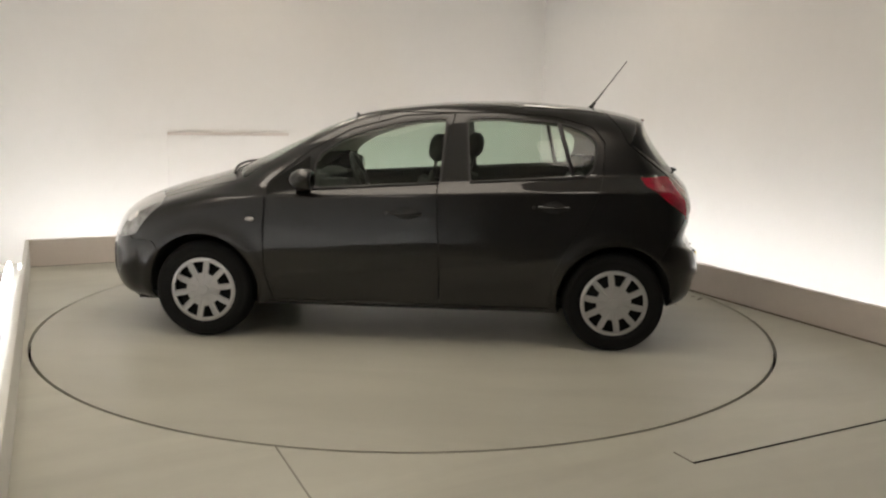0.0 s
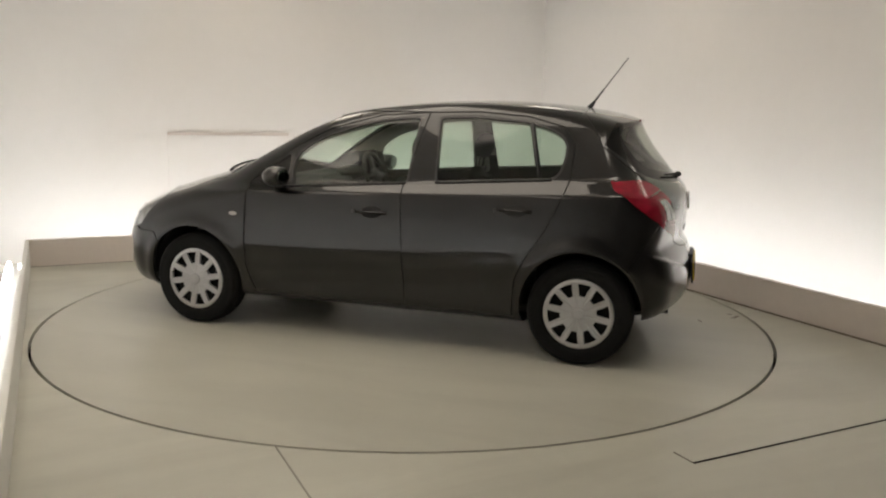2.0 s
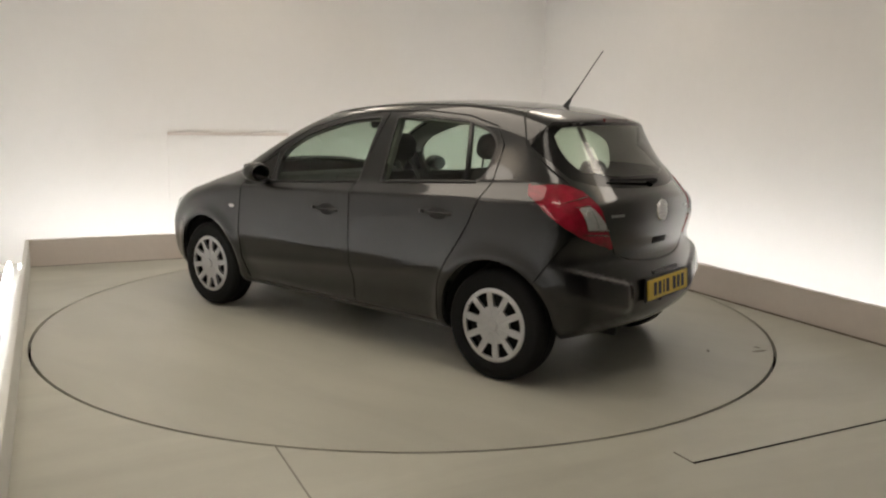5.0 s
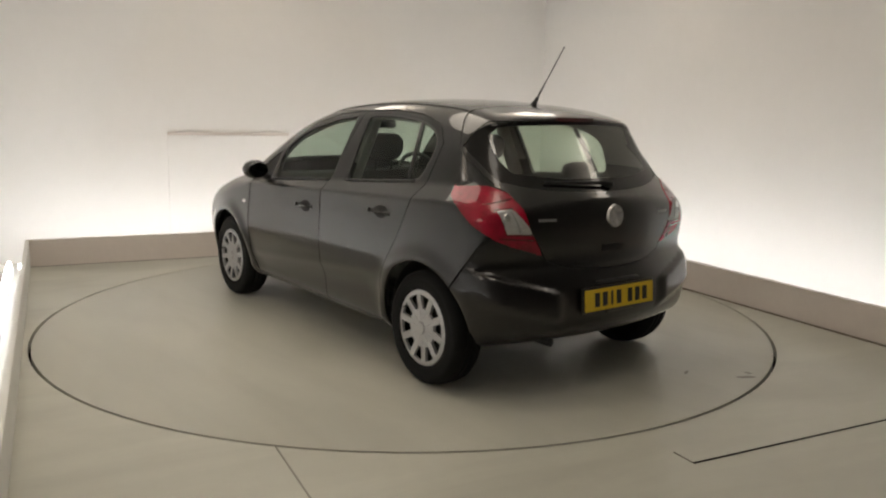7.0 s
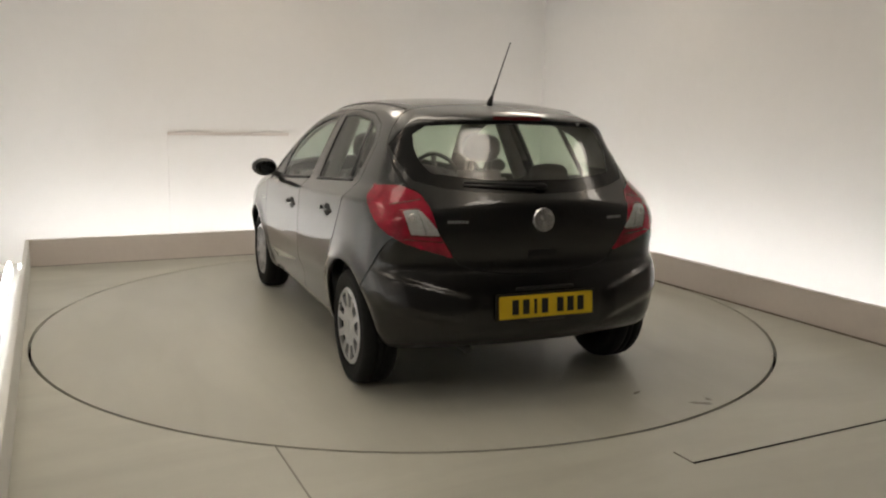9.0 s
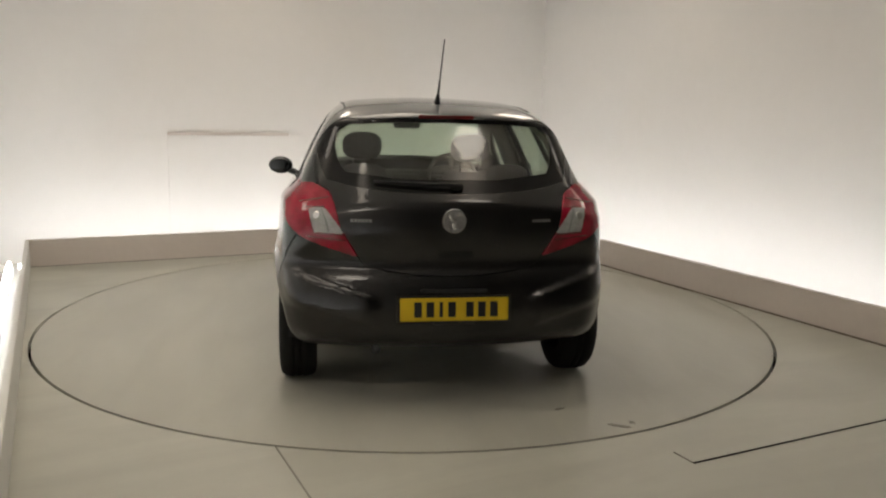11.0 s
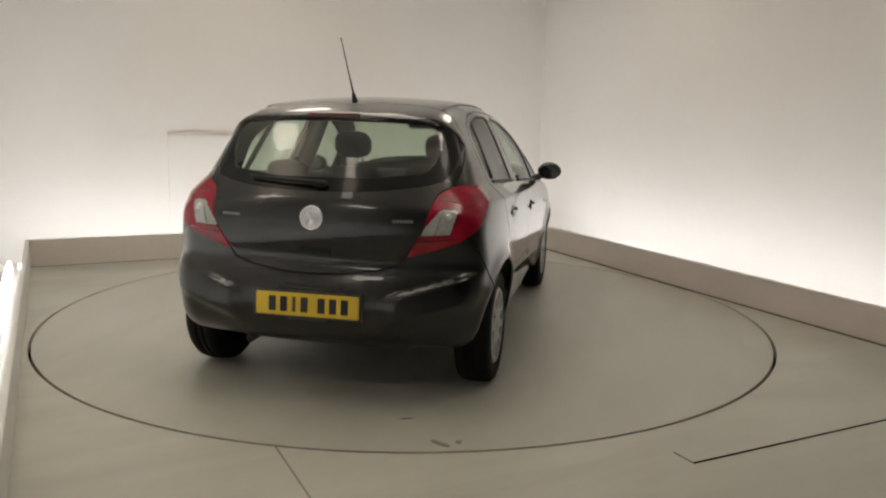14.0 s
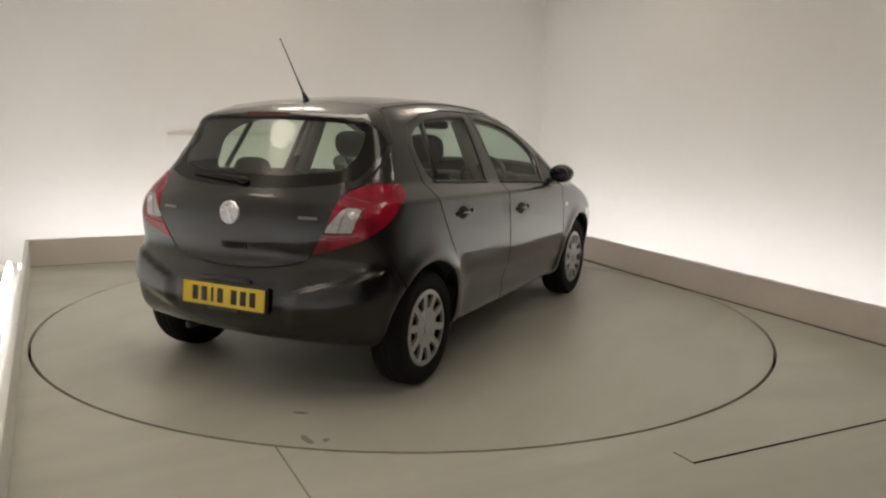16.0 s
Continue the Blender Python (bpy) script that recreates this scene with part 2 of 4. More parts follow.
# round lamps in the ceiling; the fourth is added to brighten the front floor
for a, b, r in ((-0.05, -2.6, 0.30), (2.55, -2.0, 0.19), (-2.9, -0.75, 0.30), (-2.9, -3.6, 0.36), (-0.4, 2.1, 0.30), (1.9, 1.0, 0.30)):
    ceiling_lamp(a, b, r)


def softbox(a0, a1, b0, b1):
    """Wide warm cloth light under the ceiling, mirrored in the shoulders and roof of the car."""
    root = tagged(new("softbox_light"), "wide warm white cloth softbox hung under the ceiling", "softbox")
    root.matrix_world = Matrix.Translation(room((a0 + a1) / 2, (b0 + b1) / 2, CEIL)) @ ROT
    u, v = (a1 - a0) / 2, (b1 - b0) / 2
    bm = bmesh.new()
    box(bm, -u, u, -v, v, -0.115, -0.105)
    part("diffuser", bm, SOFT, root, "glowing warm white cloth")
    bm = bmesh.new()
    for x0, x1, y0, y1 in ((-u - 0.02, -u, -v - 0.02, v + 0.02), (u, u + 0.02, -v - 0.02, v + 0.02), (-u, u, -v - 0.02, -v), (-u, u, v, v + 0.02)):
        box(bm, x0, x1, y0, y1, -0.13, -0.02)
    box(bm, -u, u, -v, v, -0.04, -0.02)
    part("casing", bm, WALL, root, "white metal casing")
    for x, y in ((-u, -v), (-u, v), (u, -v), (u, v)):
        bm = bmesh.new()
        tube(bm, (x * 0.9, y * 0.9, -0.03), (x * 0.9, y * 0.9, 0), 0.008, n=8)
        part("hanger", bm, WALL, root)


softbox(-1.70, 0.20, -1.65, 0.65)


def turntable():
    root = tagged(new("turntable"), "round grey beige painted vehicle turntable flush with floor", "turntable")
    bm = bmesh.new()
    bmesh.ops.create_cone(bm, cap_ends=True, segments=128, radius1=TABLE_R - 0.008, radius2=TABLE_R - 0.008, depth=0.05, matrix=Matrix.Translation((0, 0, -0.025)))
    part("disc", bm, TABLE, root)
    # rubber scuffs near the rim
    rng = random.Random(4)
    for x, y, la, lb, ang in ((-2.226, -0.725, 0.05, 0.018, 70), (-2.19, -0.80, 0.02, 0.012, 20), (-1.985, -0.515, 0.03, 0.010, 110)):
        bm = bmesh.new()
        ring = []
        for i in range(18):
            t = 2 * math.pi * i / 18
            k = 1 + rng.uniform(-0.35, 0.35)
            ring.append(bm.verts.new((la * k * math.cos(t), lb * k * math.sin(t), 0.0015)))
        bm.faces.new(ring)
        ex = bmesh.ops.extrude_face_region(bm, geom=bm.faces[:])
        bmesh.ops.translate(bm, vec=(0, 0, -0.0012), verts=[v for v in ex["geom"] if isinstance(v, bmesh.types.BMVert)])
        sc = part("scuff_mark", bm, SCUFF, root, "dark rubber scuff on the turntable")
        sc.matrix_local = pose(x, y, 0.0006, 0, 0, ang)
    return root


TURNTABLE = turntable()
# ---- the car: x forward, y to its left, origin on the floor between the axles ----
AX, HUB_Z, TYRE_R = 1.2555, 0.300, 0.303
SIDE = [(1.90, 0.205), (2.03, 0.25), (2.08, 0.36), (2.085, 0.48), (2.06, 0.60), (1.99, 0.735), (1.83, 0.832), (1.60, 0.910),
        (1.35, 0.978), (1.17, 1.040), (1.03, 1.108), (0.78, 1.225), (0.56, 1.330), (0.34, 1.410), (0.08, 1.455), (-0.22, 1.485),
        (-0.52, 1.497), (-0.83, 1.490), (-1.166, 1.463), (-1.38, 1.425), (-1.485, 1.392), (-1.485, 1.365), (-1.56, 1.235), (-1.67, 1.10), (-1.742, 1.02),
        (-1.775, 0.985), (-1.790, 0.94), (-1.798, 0.88), (-1.792, 0.78), (-1.778, 0.715), (-1.780, 0.672), (-1.804, 0.640), (-1.830, 0.585), (-1.85, 0.50), (-1.85, 0.42),
        (-1.83, 0.33), (-1.74, 0.265), (-1.5, 0.215), (-1.2, 0.20), (1.2, 0.20)]
WIDTH = [(0.10, 0.77), (0.18, 0.785), (0.26, 0.806), (0.36, 0.826), (0.46, 0.845), (0.56, 0.862), (0.64, 0.861), (0.72, 0.857), (0.82, 0.849), (0.90, 0.840), (1.0, 0.828), (1.55, 0.76)]
GREEN = [(0.10, 1.16), (1.1, 0.722), (1.25, 0.652), (1.345, 0.602), (1.42, 0.56), (1.55, 0.48)]     # half width of the cabin above the waist
TAPER = [(-2.1, 0.86), (-1.85, 0.88), (-1.65, 0.93), (-1.45, 0.975), (-1.2, 1.0), (1.2, 1.0), (1.5, 0.985), (1.75, 0.94), (2.1, 0.84)]


def chaikin(pts, rounds=2):
    pts = [Vector(p) for p in pts]
    for _ in range(rounds):
        out = []
        for i, a in enumerate(pts):
            b = pts[(i + 1) % len(pts)]
            out += [a.lerp(b, 0.25), a.lerp(b, 0.75)]
        pts = out
    return np.array([tuple(p) for p in pts])


def poly_sd(px, py, poly):
    """Signed distance (negative inside) of points to a closed polygon."""
    if px.size < 3000:
        q, e = np.asarray(poly, float), np.roll(np.asarray(poly, float), -1, 0) - np.asarray(poly, float)
        wx, wy = px.reshape(-1, 1) - q[:, 0], py.reshape(-1, 1) - q[:, 1]
        t = np.clip((wx * e[:, 0] + wy * e[:, 1]) / ((e * e).sum(1) + 1e-12), 0, 1)
        d = np.sqrt(((wx - e[:, 0] * t) ** 2 + (wy - e[:, 1] * t) ** 2).min(1))
        cond = (wy < 0) != (wy - e[:, 1] < 0)
        odd = (cond & (wx < e[:, 0] * wy / (e[:, 1] + 1e-12))).sum(1) % 2
        return np.where(odd == 1, -d, d).reshape(px.shape)
    d = np.full(px.shape, 1e9)
    inside = np.zeros(px.shape, bool)
    n = len(poly)
    for i in range(n):
        ax, ay = poly[i]
        bx, by = poly[(i + 1) % n]
        ex, ey = bx - ax, by - ay
        wx, wy = px - ax, py - ay
        t = np.clip((wx * ex + wy * ey) / (ex * ex + ey * ey + 1e-12), 0, 1)
        d = np.minimum(d, (wx - ex * t) ** 2 + (wy - ey * t) ** 2)
        cond = (ay > py) != (by > py)
        inside ^= cond & (px < (bx - ax) * (py - ay) / (by - ay + 1e-12) + ax)
    d = np.sqrt(d)
    return np.where(inside, -d, d)


def smax(a, b, k):
    h = np.maximum(k - np.abs(a - b), 0) / k
    return np.maximum(a, b) + h * h * k * 0.25


def ramp(x, a, b):
    t = np.clip((x - a) / (b - a), 0, 1)
    return t * t * (3 - 2 * t)


OUTLINE = chaikin(SIDE, 2)
WZ = np.array(WIDTH)
ZF = np.linspace(0.1, 1.55, 146)
WF = np.interp(ZF, WZ[:, 0], WZ[:, 1])
GF = np.interp(ZF, *zip(*GREEN))
for _ in range(4):
    WF[1:-1] = (WF[:-2] + 2 * WF[1:-1] + WF[2:]) / 4
    GF[1:-1] = (GF[:-2] + 2 * GF[1:-1] + GF[2:]) / 4
TX = np.linspace(-2.1, 2.1, 200)
TF = np.interp(TX, *zip(*TAPER))
for _ in range(30):
    TF[1:-1] = (TF[:-2] + 2 * TF[1:-1] + TF[2:]) / 4


def body_f(p):
    """Implicit body: negative inside."""
    x, y, z = p[..., 0], np.abs(p[..., 1]), p[..., 2]
    up = ramp(z, 0.95, 1.2)
    bow = y * y * (0.45 * (1 - 0.50 * ramp(z, 0.86, 1.08)) * ramp(x, 0.1, 1.3) - (0.23 + 0.05 * up) * ramp(-x, 0.7, 1.5))
    # bumper wings that stand proud beside the plate, their creases rising outwards
    wing = ramp(0.575 + 0.28 * (y - 0.46) - z, 0.0, 0.03) * ramp(z - 0.385 - 0.27 * (y - 0.44), -0.01, 0.05)
    bow = bow + 0.022 * ramp(-x, 1.4, 1.6) * ramp(y, 0.335, 0.43) * wing
    crown = (0.13 - 0.07 * ramp(x, 0.9, 1.3) - 0.02 * up) * y * y * ramp(z, 0.6, 1.0)
    prof = poly_sd(x + bow, z + crown, OUTLINE)
    # a shoulder ledge between the waist crease and the windows, wider towards the tail lamps
    crease = np.interp(x, (-1.5, -1.04, 0.5, 1.0), (0.968, 0.958, 0.906, 0.890))
    ledge = 0.836 - 1.05 * (z - crease)
    w = smax(np.interp(z, ZF, GF), ledge, 0.012)
    w = -smax(-w, -np.interp(z, ZF, WF), 0.010)
    w = w * np.interp(x, TX, TF)
    # concave lower doors, shoulder line, wheel arch flares
    along = ramp(x, -0.95, -0.7) * ramp(-x, -0.95, -0.7)
    ridge = 0.40 + (0.82 - x) * 0.085
    w = w - 0.014 * along * np.exp(-((z - ridge + 0.10) / 0.07) ** 2) + 0.006 * along * np.exp(-((z - ridge) / 0.03) ** 2)
    for ax in (AX, -AX):
        r = np.hypot(x - ax, z - HUB_Z)
        w = w + 0.016 * np.exp(-((r - 0.37) / 0.05) ** 2)
    side = (y - w) * 0.93
    return smax(prof, side, 0.10)


def skin(h=0.022):
    """Surface nets over the implicit body, pulled onto it."""
    xs, ys, zs = np.arange(-1.98, 2.2, h), np.arange(-0.98, 0.9801, h), np.arange(0.1, 1.6, h)
    ys = ys - ys.mean()
    g = np.stack(np.meshgrid(xs, ys, zs, indexing="ij"), -1)
    half = len(ys) // 2
    f = body_f(g[:, half:])
    f = np.concatenate([f[:, ::-1][:, : len(ys) - f.shape[1]] if len(ys) % 2 == 0 else f[:, :0:-1], f], 1)
    s = f < 0
    nx, ny, nz = f.shape
    acc = np.zeros((nx - 1, ny - 1, nz - 1, 3))
    cnt = np.zeros((nx - 1, ny - 1, nz - 1))
    cor = [(i, j, k) for i in (0, 1) for j in (0, 1) for k in (0, 1)]
    sl = lambda c: (slice(c[0], nx - 1 + c[0]), slice(c[1], ny - 1 + c[1]), slice(c[2], nz - 1 + c[2]))
    for a in cor:
        for d in range(3):
            if a[d]:
                continue
            b = tuple(a[i] + (i == d) for i in range(3))
            fa, fb = f[sl(a)], f[sl(b)]
            hit = (fa < 0) != (fb < 0)
            t = np.where(hit, fa / np.where(hit, fa - fb, 1), 0)[..., None]
            acc += np.where(hit[..., None], g[sl(a)] * (1 - t) + g[sl(b)] * t, 0)
            cnt += hit
    act = cnt > 0
    idx = -np.ones(act.shape, int)
    idx[act] = np.arange(act.sum())
    v = acc[act] / cnt[act][:, None]
    faces = []
    for d in range(3):
        e1, e2 = [i for i in range(3) if i != d]
        lo = [slice(1, n - 1) for n in (nx, ny, nz)]
        hi = [slice(1, n - 1) for n in (nx, ny, nz)]
        lo[d], hi[d] = slice(0, (nx, ny, nz)[d] - 1), slice(1, (nx, ny, nz)[d])
        sa, sb = s[tuple(lo)], s[tuple(hi)]
        where = np.argwhere(sa != sb)
        for o, flip in zip(where, sa[sa != sb]):
            base = [0, 0, 0]
            base[d] = o[d]
            base[e1], base[e2] = o[e1] + 1, o[e2] + 1
            q = []
            for u, w in ((0, 0), (-1, 0), (-1, -1), (0, -1)):
                c = list(base)
                c[e1] += u
                c[e2] += w
                q.append(idx[tuple(c)])
            faces.append(q if flip != (d == 1) else q[::-1])
    for _ in range(4):
        gr = np.stack([(body_f(v + e) - body_f(v - e)) / 0.008 for e in np.eye(3) * 0.004], -1)
        v = v - gr * (body_f(v) / np.maximum((gr * gr).sum(-1), 0.1))[:, None] * 0.9
    # relax along the surface, then pull back
    nb = np.array(faces)
    for _ in range(4):
        tot, c = np.zeros_like(v), np.zeros(len(v))
        for k in range(4):
            np.add.at(tot, nb[:, k], v[nb[:, (k + 1) % 4]] + v[nb[:, k - 1]])
            np.add.at(c, nb[:, k], 2)
        v = 0.5 * v + 0.5 * tot / c[:, None]
        gr = np.stack([(body_f(v + e) - body_f(v - e)) / 0.008 for e in np.eye(3) * 0.004], -1)
        v = v - gr * (body_f(v) / np.maximum((gr * gr).sum(-1), 0.1))[:, None]
    return v, faces



def grad(v):
    g = np.stack([(body_f(v + e) - body_f(v - e)) / 0.006 for e in np.eye(3) * 0.003], -1)
    return g / np.maximum(np.linalg.norm(g, axis=-1, keepdims=True), 1e-9)


def solve_on(fn, lo, hi):
    """Where the body's skin lies between lo (outside) and hi (inside) along fn(t)."""
    for _ in range(40):
        mid = (lo + hi) / 2
        if body_f(np.array([fn(mid)]))[0] < 0:
            hi = mid
        else:
            lo = mid
    return Vector(fn(hi))


def on_side(x, z, s=1):
    return solve_on(lambda t: (x, s * t, z), 1.1, 0.2)


def on_rear(y, z):
    return solve_on(lambda t: (t, y, z), -2.1, -1.0)


def on_top(x, y):
    return solve_on(lambda t: (x, y, t), 1.8, 0.6)


def normal_at(p):
    return Vector(grad(np.array([tuple(p)]))[0])


def mirrored(pts):
    return pts + [(-y, z) for y, z in reversed(pts)]


F_GLASS = [(0.55, 0.95), (0.565, 1.02), (0.565, 1.08), (0.54, 1.14), (0.48, 1.19), (0.374, 1.25), (0.22, 1.302), (0.066, 1.343), (-0.07, 1.362), (-0.20, 1.372), (-0.212, 1.364), (-0.19, 1.005), (-0.18, 0.997), (0.53, 0.943)]
R_GLASS = [(-0.352, 1.368), (-0.365, 1.376), (-0.56, 1.383), (-0.86, 1.360), (-0.97, 1.338), (-1.05, 1.308), (-1.098, 1.275), (-1.12, 1.235), (-1.118, 1.17), (-1.10, 1.095), (-1.08, 1.068), (-1.04, 1.05), (-0.39, 1.008), (-0.378, 1.018)]
SAIL = chaikin([(0.93, 0.898), (0.635, 1.12), (0.60, 1.12), (0.60, 0.92)], 1)
DOOR_F = [(0.855, 0.945), (0.868, 0.60), (0.862, 0.42), (0.82, 0.25), (-0.205, 0.25), (-0.20, 0.6), (-0.178, 0.97), (-0.27, 1.407), (0.04, 1.387), (0.36, 1.30), (0.60, 1.17), (0.82, 0.99)]
DOOR_R = [(0.2, 0.25), (0.2, 1.41), (-0.28, 1.409), (-0.58, 1.417), (-0.88, 1.395), (-1.10, 1.34), (-1.175, 1.25), (-1.165, 1.05), (-1.14, 0.963), (-1.09, 0.84), (-1.04, 0.745), (-0.945, 0.60),
          (-0.885, 0.47), (-0.87, 0.25)]
LAMP_S = [(-1.392, 1.046), (-1.41, 1.005), (-1.482, 0.968), (-1.53, 0.925), (-1.592, 0.88), (-1.66, 0.83), (-1.70, 0.78), (-1.73, 0.72), (-2.1, 0.7), (-2.1, 1.1), (-1.7, 1.07), (-1.54, 1.058)]
LAMP_R = [(1.0, 1.06), (0.655, 1.056), (0.585, 1.022), (0.562, 0.975), (0.532, 0.85), (0.45, 0.722), (0.60, 0.766), (0.73, 0.803), (1.0, 0.86)]
CLEAR_R = [(0.605, 0.95), (0.675, 0.947), (0.682, 0.94), (0.658, 0.842), (0.652, 0.837), (0.52, 0.832), (0.518, 0.84)]
GATE_S = [(-1.17, 1.6), (-1.19, 1.43), (-1.263, 1.343), (-1.318, 1.24), (-1.44, 1.148), (-1.56, 1.06), (-1.58, 0.55), (-2.1, 0.55), (-2.1, 1.6)]
GATE_R = mirrored([(0.0, 0.632), (0.16, 0.637), (0.32, 0.656), (0.425, 0.688), (0.447, 0.722), (0.535, 0.85), (0.565, 0.978), (0.587, 1.028), (0.66, 1.063), (0.9, 1.085), (0.9, 1.7), (0.0, 1.7)])
BUMP_S = [(-1.66, 0.815), (-1.55, 0.64), (-1.48, 0.52), (-1.40, 0.45), (-1.40, 0.05), (-2.2, 0.05), (-2.2, 0.815)]
NOSE_S = [(1.50, 0.50), (1.56, 0.60), (1.70, 0.605), (1.76, 0.66), (2.3, 0.69), (2.3, 0.05), (1.42, 0.05), (1.42, 0.45)]
HEAD_S = chaikin([(1.49, 0.845), (1.60, 0.745), (1.70, 0.60), (2.05, 0.62), (2.05, 0.74), (1.75, 0.87)], 1)
WING_S = [(-1.385, 1.40), (-1.362, 1.316), (-1.334, 1.245), (-1.449, 1.167), (-1.57, 1.072), (-1.75, 0.98), (-2.1, 0.98), (-2.1, 1.40)]
SEE_R = chaikin(mirrored([(0.49, 1.088), (0.56, 1.20), (0.545, 1.338), (0.30, 1.355), (0.0, 1.36)]), 1)
ARCH_R, ARCH_Z = 0.345, 0.312


def xz(poly, v, ymin=0.3):
    return np.maximum(poly_sd(v[:, 0], v[:, 2], poly), ymin - np.abs(v[:, 1]))


def yz(poly, v, xmax=-1.15):
    return np.maximum(poly_sd(v[:, 1], v[:, 2], poly), v[:, 0] - xmax)


def r_arch(v):
    d = np.minimum(np.hypot(v[:, 0] - AX, v[:, 2] - ARCH_Z), np.hypot(v[:, 0] + AX, v[:, 2] - ARCH_Z)) - ARCH_R
    return np.maximum(d, 0.45 - np.abs(v[:, 1]))


def r_back(v):
    zb = np.interp(np.abs(v[:, 1]), (0, 0.2, 0.338, 0.481, 0.589, 0.7), (1.022, 1.025, 1.032, 1.05, 1.075, 1.10))
    return np.maximum.reduce([poly_sd(v[:, 0], v[:, 2], WING_S), zb - v[:, 2], v[:, 2] - 1.372, v[:, 0] + 1.2])


def r_screen(v):
    zc = v[:, 2] + 0.13 * v[:, 1] ** 2
    ya = np.interp(v[:, 2], (0.95, 1.06, 1.40), (0.72, 0.685, 0.515))
    return np.maximum.reduce([1.055 - zc, zc - 1.398, 0.2 - v[:, 0], np.abs(v[:, 1]) - ya])


def r_bonnet(v):
    return np.maximum.reduce([np.abs(v[:, 1]) - np.interp(v[:, 0], (1.0, 1.9), (0.72, 0.56)), 1.19 - v[:, 0] - 0.25 * v[:, 1] ** 2, v[:, 0] + 0.42 * v[:, 1] ** 2 - 1.985, 0.68 - v[:, 2]])


REGION = {
    "arch": r_arch,
    "front_glass": lambda v: xz(F_GLASS, v), "rear_glass": lambda v: xz(R_GLASS, v), "sail": lambda v: xz(SAIL, v),
    "see": lambda v: yz(SEE_R, v), "back": r_back, "screen": r_screen,
    "clear": lambda v: np.maximum(poly_sd(np.abs(v[:, 1]), v[:, 2], CLEAR_R), v[:, 0] + 1.4),
    "lamp": lambda v: np.maximum.reduce([poly_sd(v[:, 0], v[:, 2], LAMP_S), poly_sd(np.abs(v[:, 1]), v[:, 2], LAMP_R)]),
    "head": lambda v: xz(HEAD_S, v, 0.42),
    "door_front": lambda v: xz(DOOR_F, v), "door_rear": lambda v: xz(DOOR_R, v),
    "tailgate": lambda v: np.maximum(poly_sd(v[:, 0], v[:, 2], GATE_S), poly_sd(v[:, 1], v[:, 2], GATE_R)),
    "rear_bumper": lambda v: poly_sd(v[:, 0], v[:, 2], BUMP_S), "front_bumper": lambda v: poly_sd(v[:, 0], v[:, 2], NOSE_S),
    "bonnet": r_bonnet,
    "under": lambda v: v[:, 2] - 0.225,
}
FOG_S = chaikin([(1.76, 0.50), (1.86, 0.565), (1.99, 0.52), (1.98, 0.37), (1.84, 0.35)], 1)
GRILLE = chaikin(mirrored([(0.0, 0.52), (0.36, 0.50), (0.30, 0.32), (0.0, 0.30)]), 1)
REGION["fog"] = lambda v: xz(FOG_S, v, 0.42)
REGION["grille"] = lambda v: np.maximum(poly_sd(v[:, 1], v[:, 2], GRILLE), 1.6 - v[:, 0])
SEAL_W = 0.013
GAPPED = ("door_front", "door_rear", "tailgate", "rear_bumper", "front_bumper", "bonnet")
GAP_W = 0.0040


def cut(bm, fn, level=0.0):
    """Split faces along the line where fn = level."""
    bm.verts.index_update()
    vs = list(bm.verts)
    val = fn(np.array([v.co[:] for v in vs])) - level
    val[np.abs(val) < 2e-4] = 0.0
    on = {v for v, a in zip(vs, val) if a == 0.0}
    es = list(bm.edges)
    ia = np.array([e.verts[0].index for e in es])
    ib = np.array([e.verts[1].index for e in es])
    for k in np.nonzero(val[ia] * val[ib] < 0)[0]:
        e = es[k]
        a, b = val[ia[k]], val[ib[k]]
        _, w = bmesh.utils.edge_split(e, vs[ia[k]], a / (a - b))
        on.add(w)
    todo = {f for w in on for f in w.link_faces}
    for f in todo:
        hit = [l.vert for l in f.loops if l.vert in on]
        if len(hit) == 2 and not any(set(hit) == set(e.verts) for e in f.edges):
            bmesh.utils.face_split(f, hit[0], hit[1])
        elif len(hit) == 3:
            for a in range(3):
                p, q = hit[a], hit[(a + 1) % 3]
                if not any({p, q} == set(e.verts) for e in f.edges):
                    bmesh.utils.face_split(f, p, q)
                    break


def panel(name, co, nor, faces, material, parent, inset=0.0, rim=0.014, label="", flip=False):
    """One piece of the skin with the body's own normals and turned-in edges."""
    used = sorted({i for f in faces for i in f})
    at = {i: k for k, i in enumerate(used)}
    n = nor[used]
    v = co[used] - n * inset
    fs = [[at[i] for i in f] for f in faces]
    if rim:
        edge = collections.Counter()
        for f in fs:
            for a, b in zip(f, f[1:] + f[:1]):
                edge[(a, b)] += 1
        border = [e for e in edge if (e[1], e[0]) not in edge]
        vv, nn = list(v), list(n)
        for a, b in border:
            d = v[b] - v[a]
            side = np.cross(d, n[a])
            side = side / max(np.linalg.norm(side), 1e-9)
            k = len(vv)
            vv += [v[a], v[b], v[b] - n[b] * rim, v[a] - n[a] * rim]
            nn += [side * 0.8 + n[a] * 0.6] * 2 + [side] * 2
            fs.append([k + 1, k, k + 3, k + 2])
        v, n = np.array(vv), np.array(nn)
    if flip:
        fs, n = [f[::-1] for f in fs], -n
    me = bpy.data.meshes.new(name)
    me.from_pydata(v.tolist(), [], fs)
    me.materials.append(material)
    me.shade_smooth()
    n = n / np.maximum(np.linalg.norm(n, axis=1, keepdims=True), 1e-9)
    me.normals_split_custom_set_from_vertices(n.tolist())
    ob = new(name, me)
    ob.parent = parent
    return tagged(ob, label)


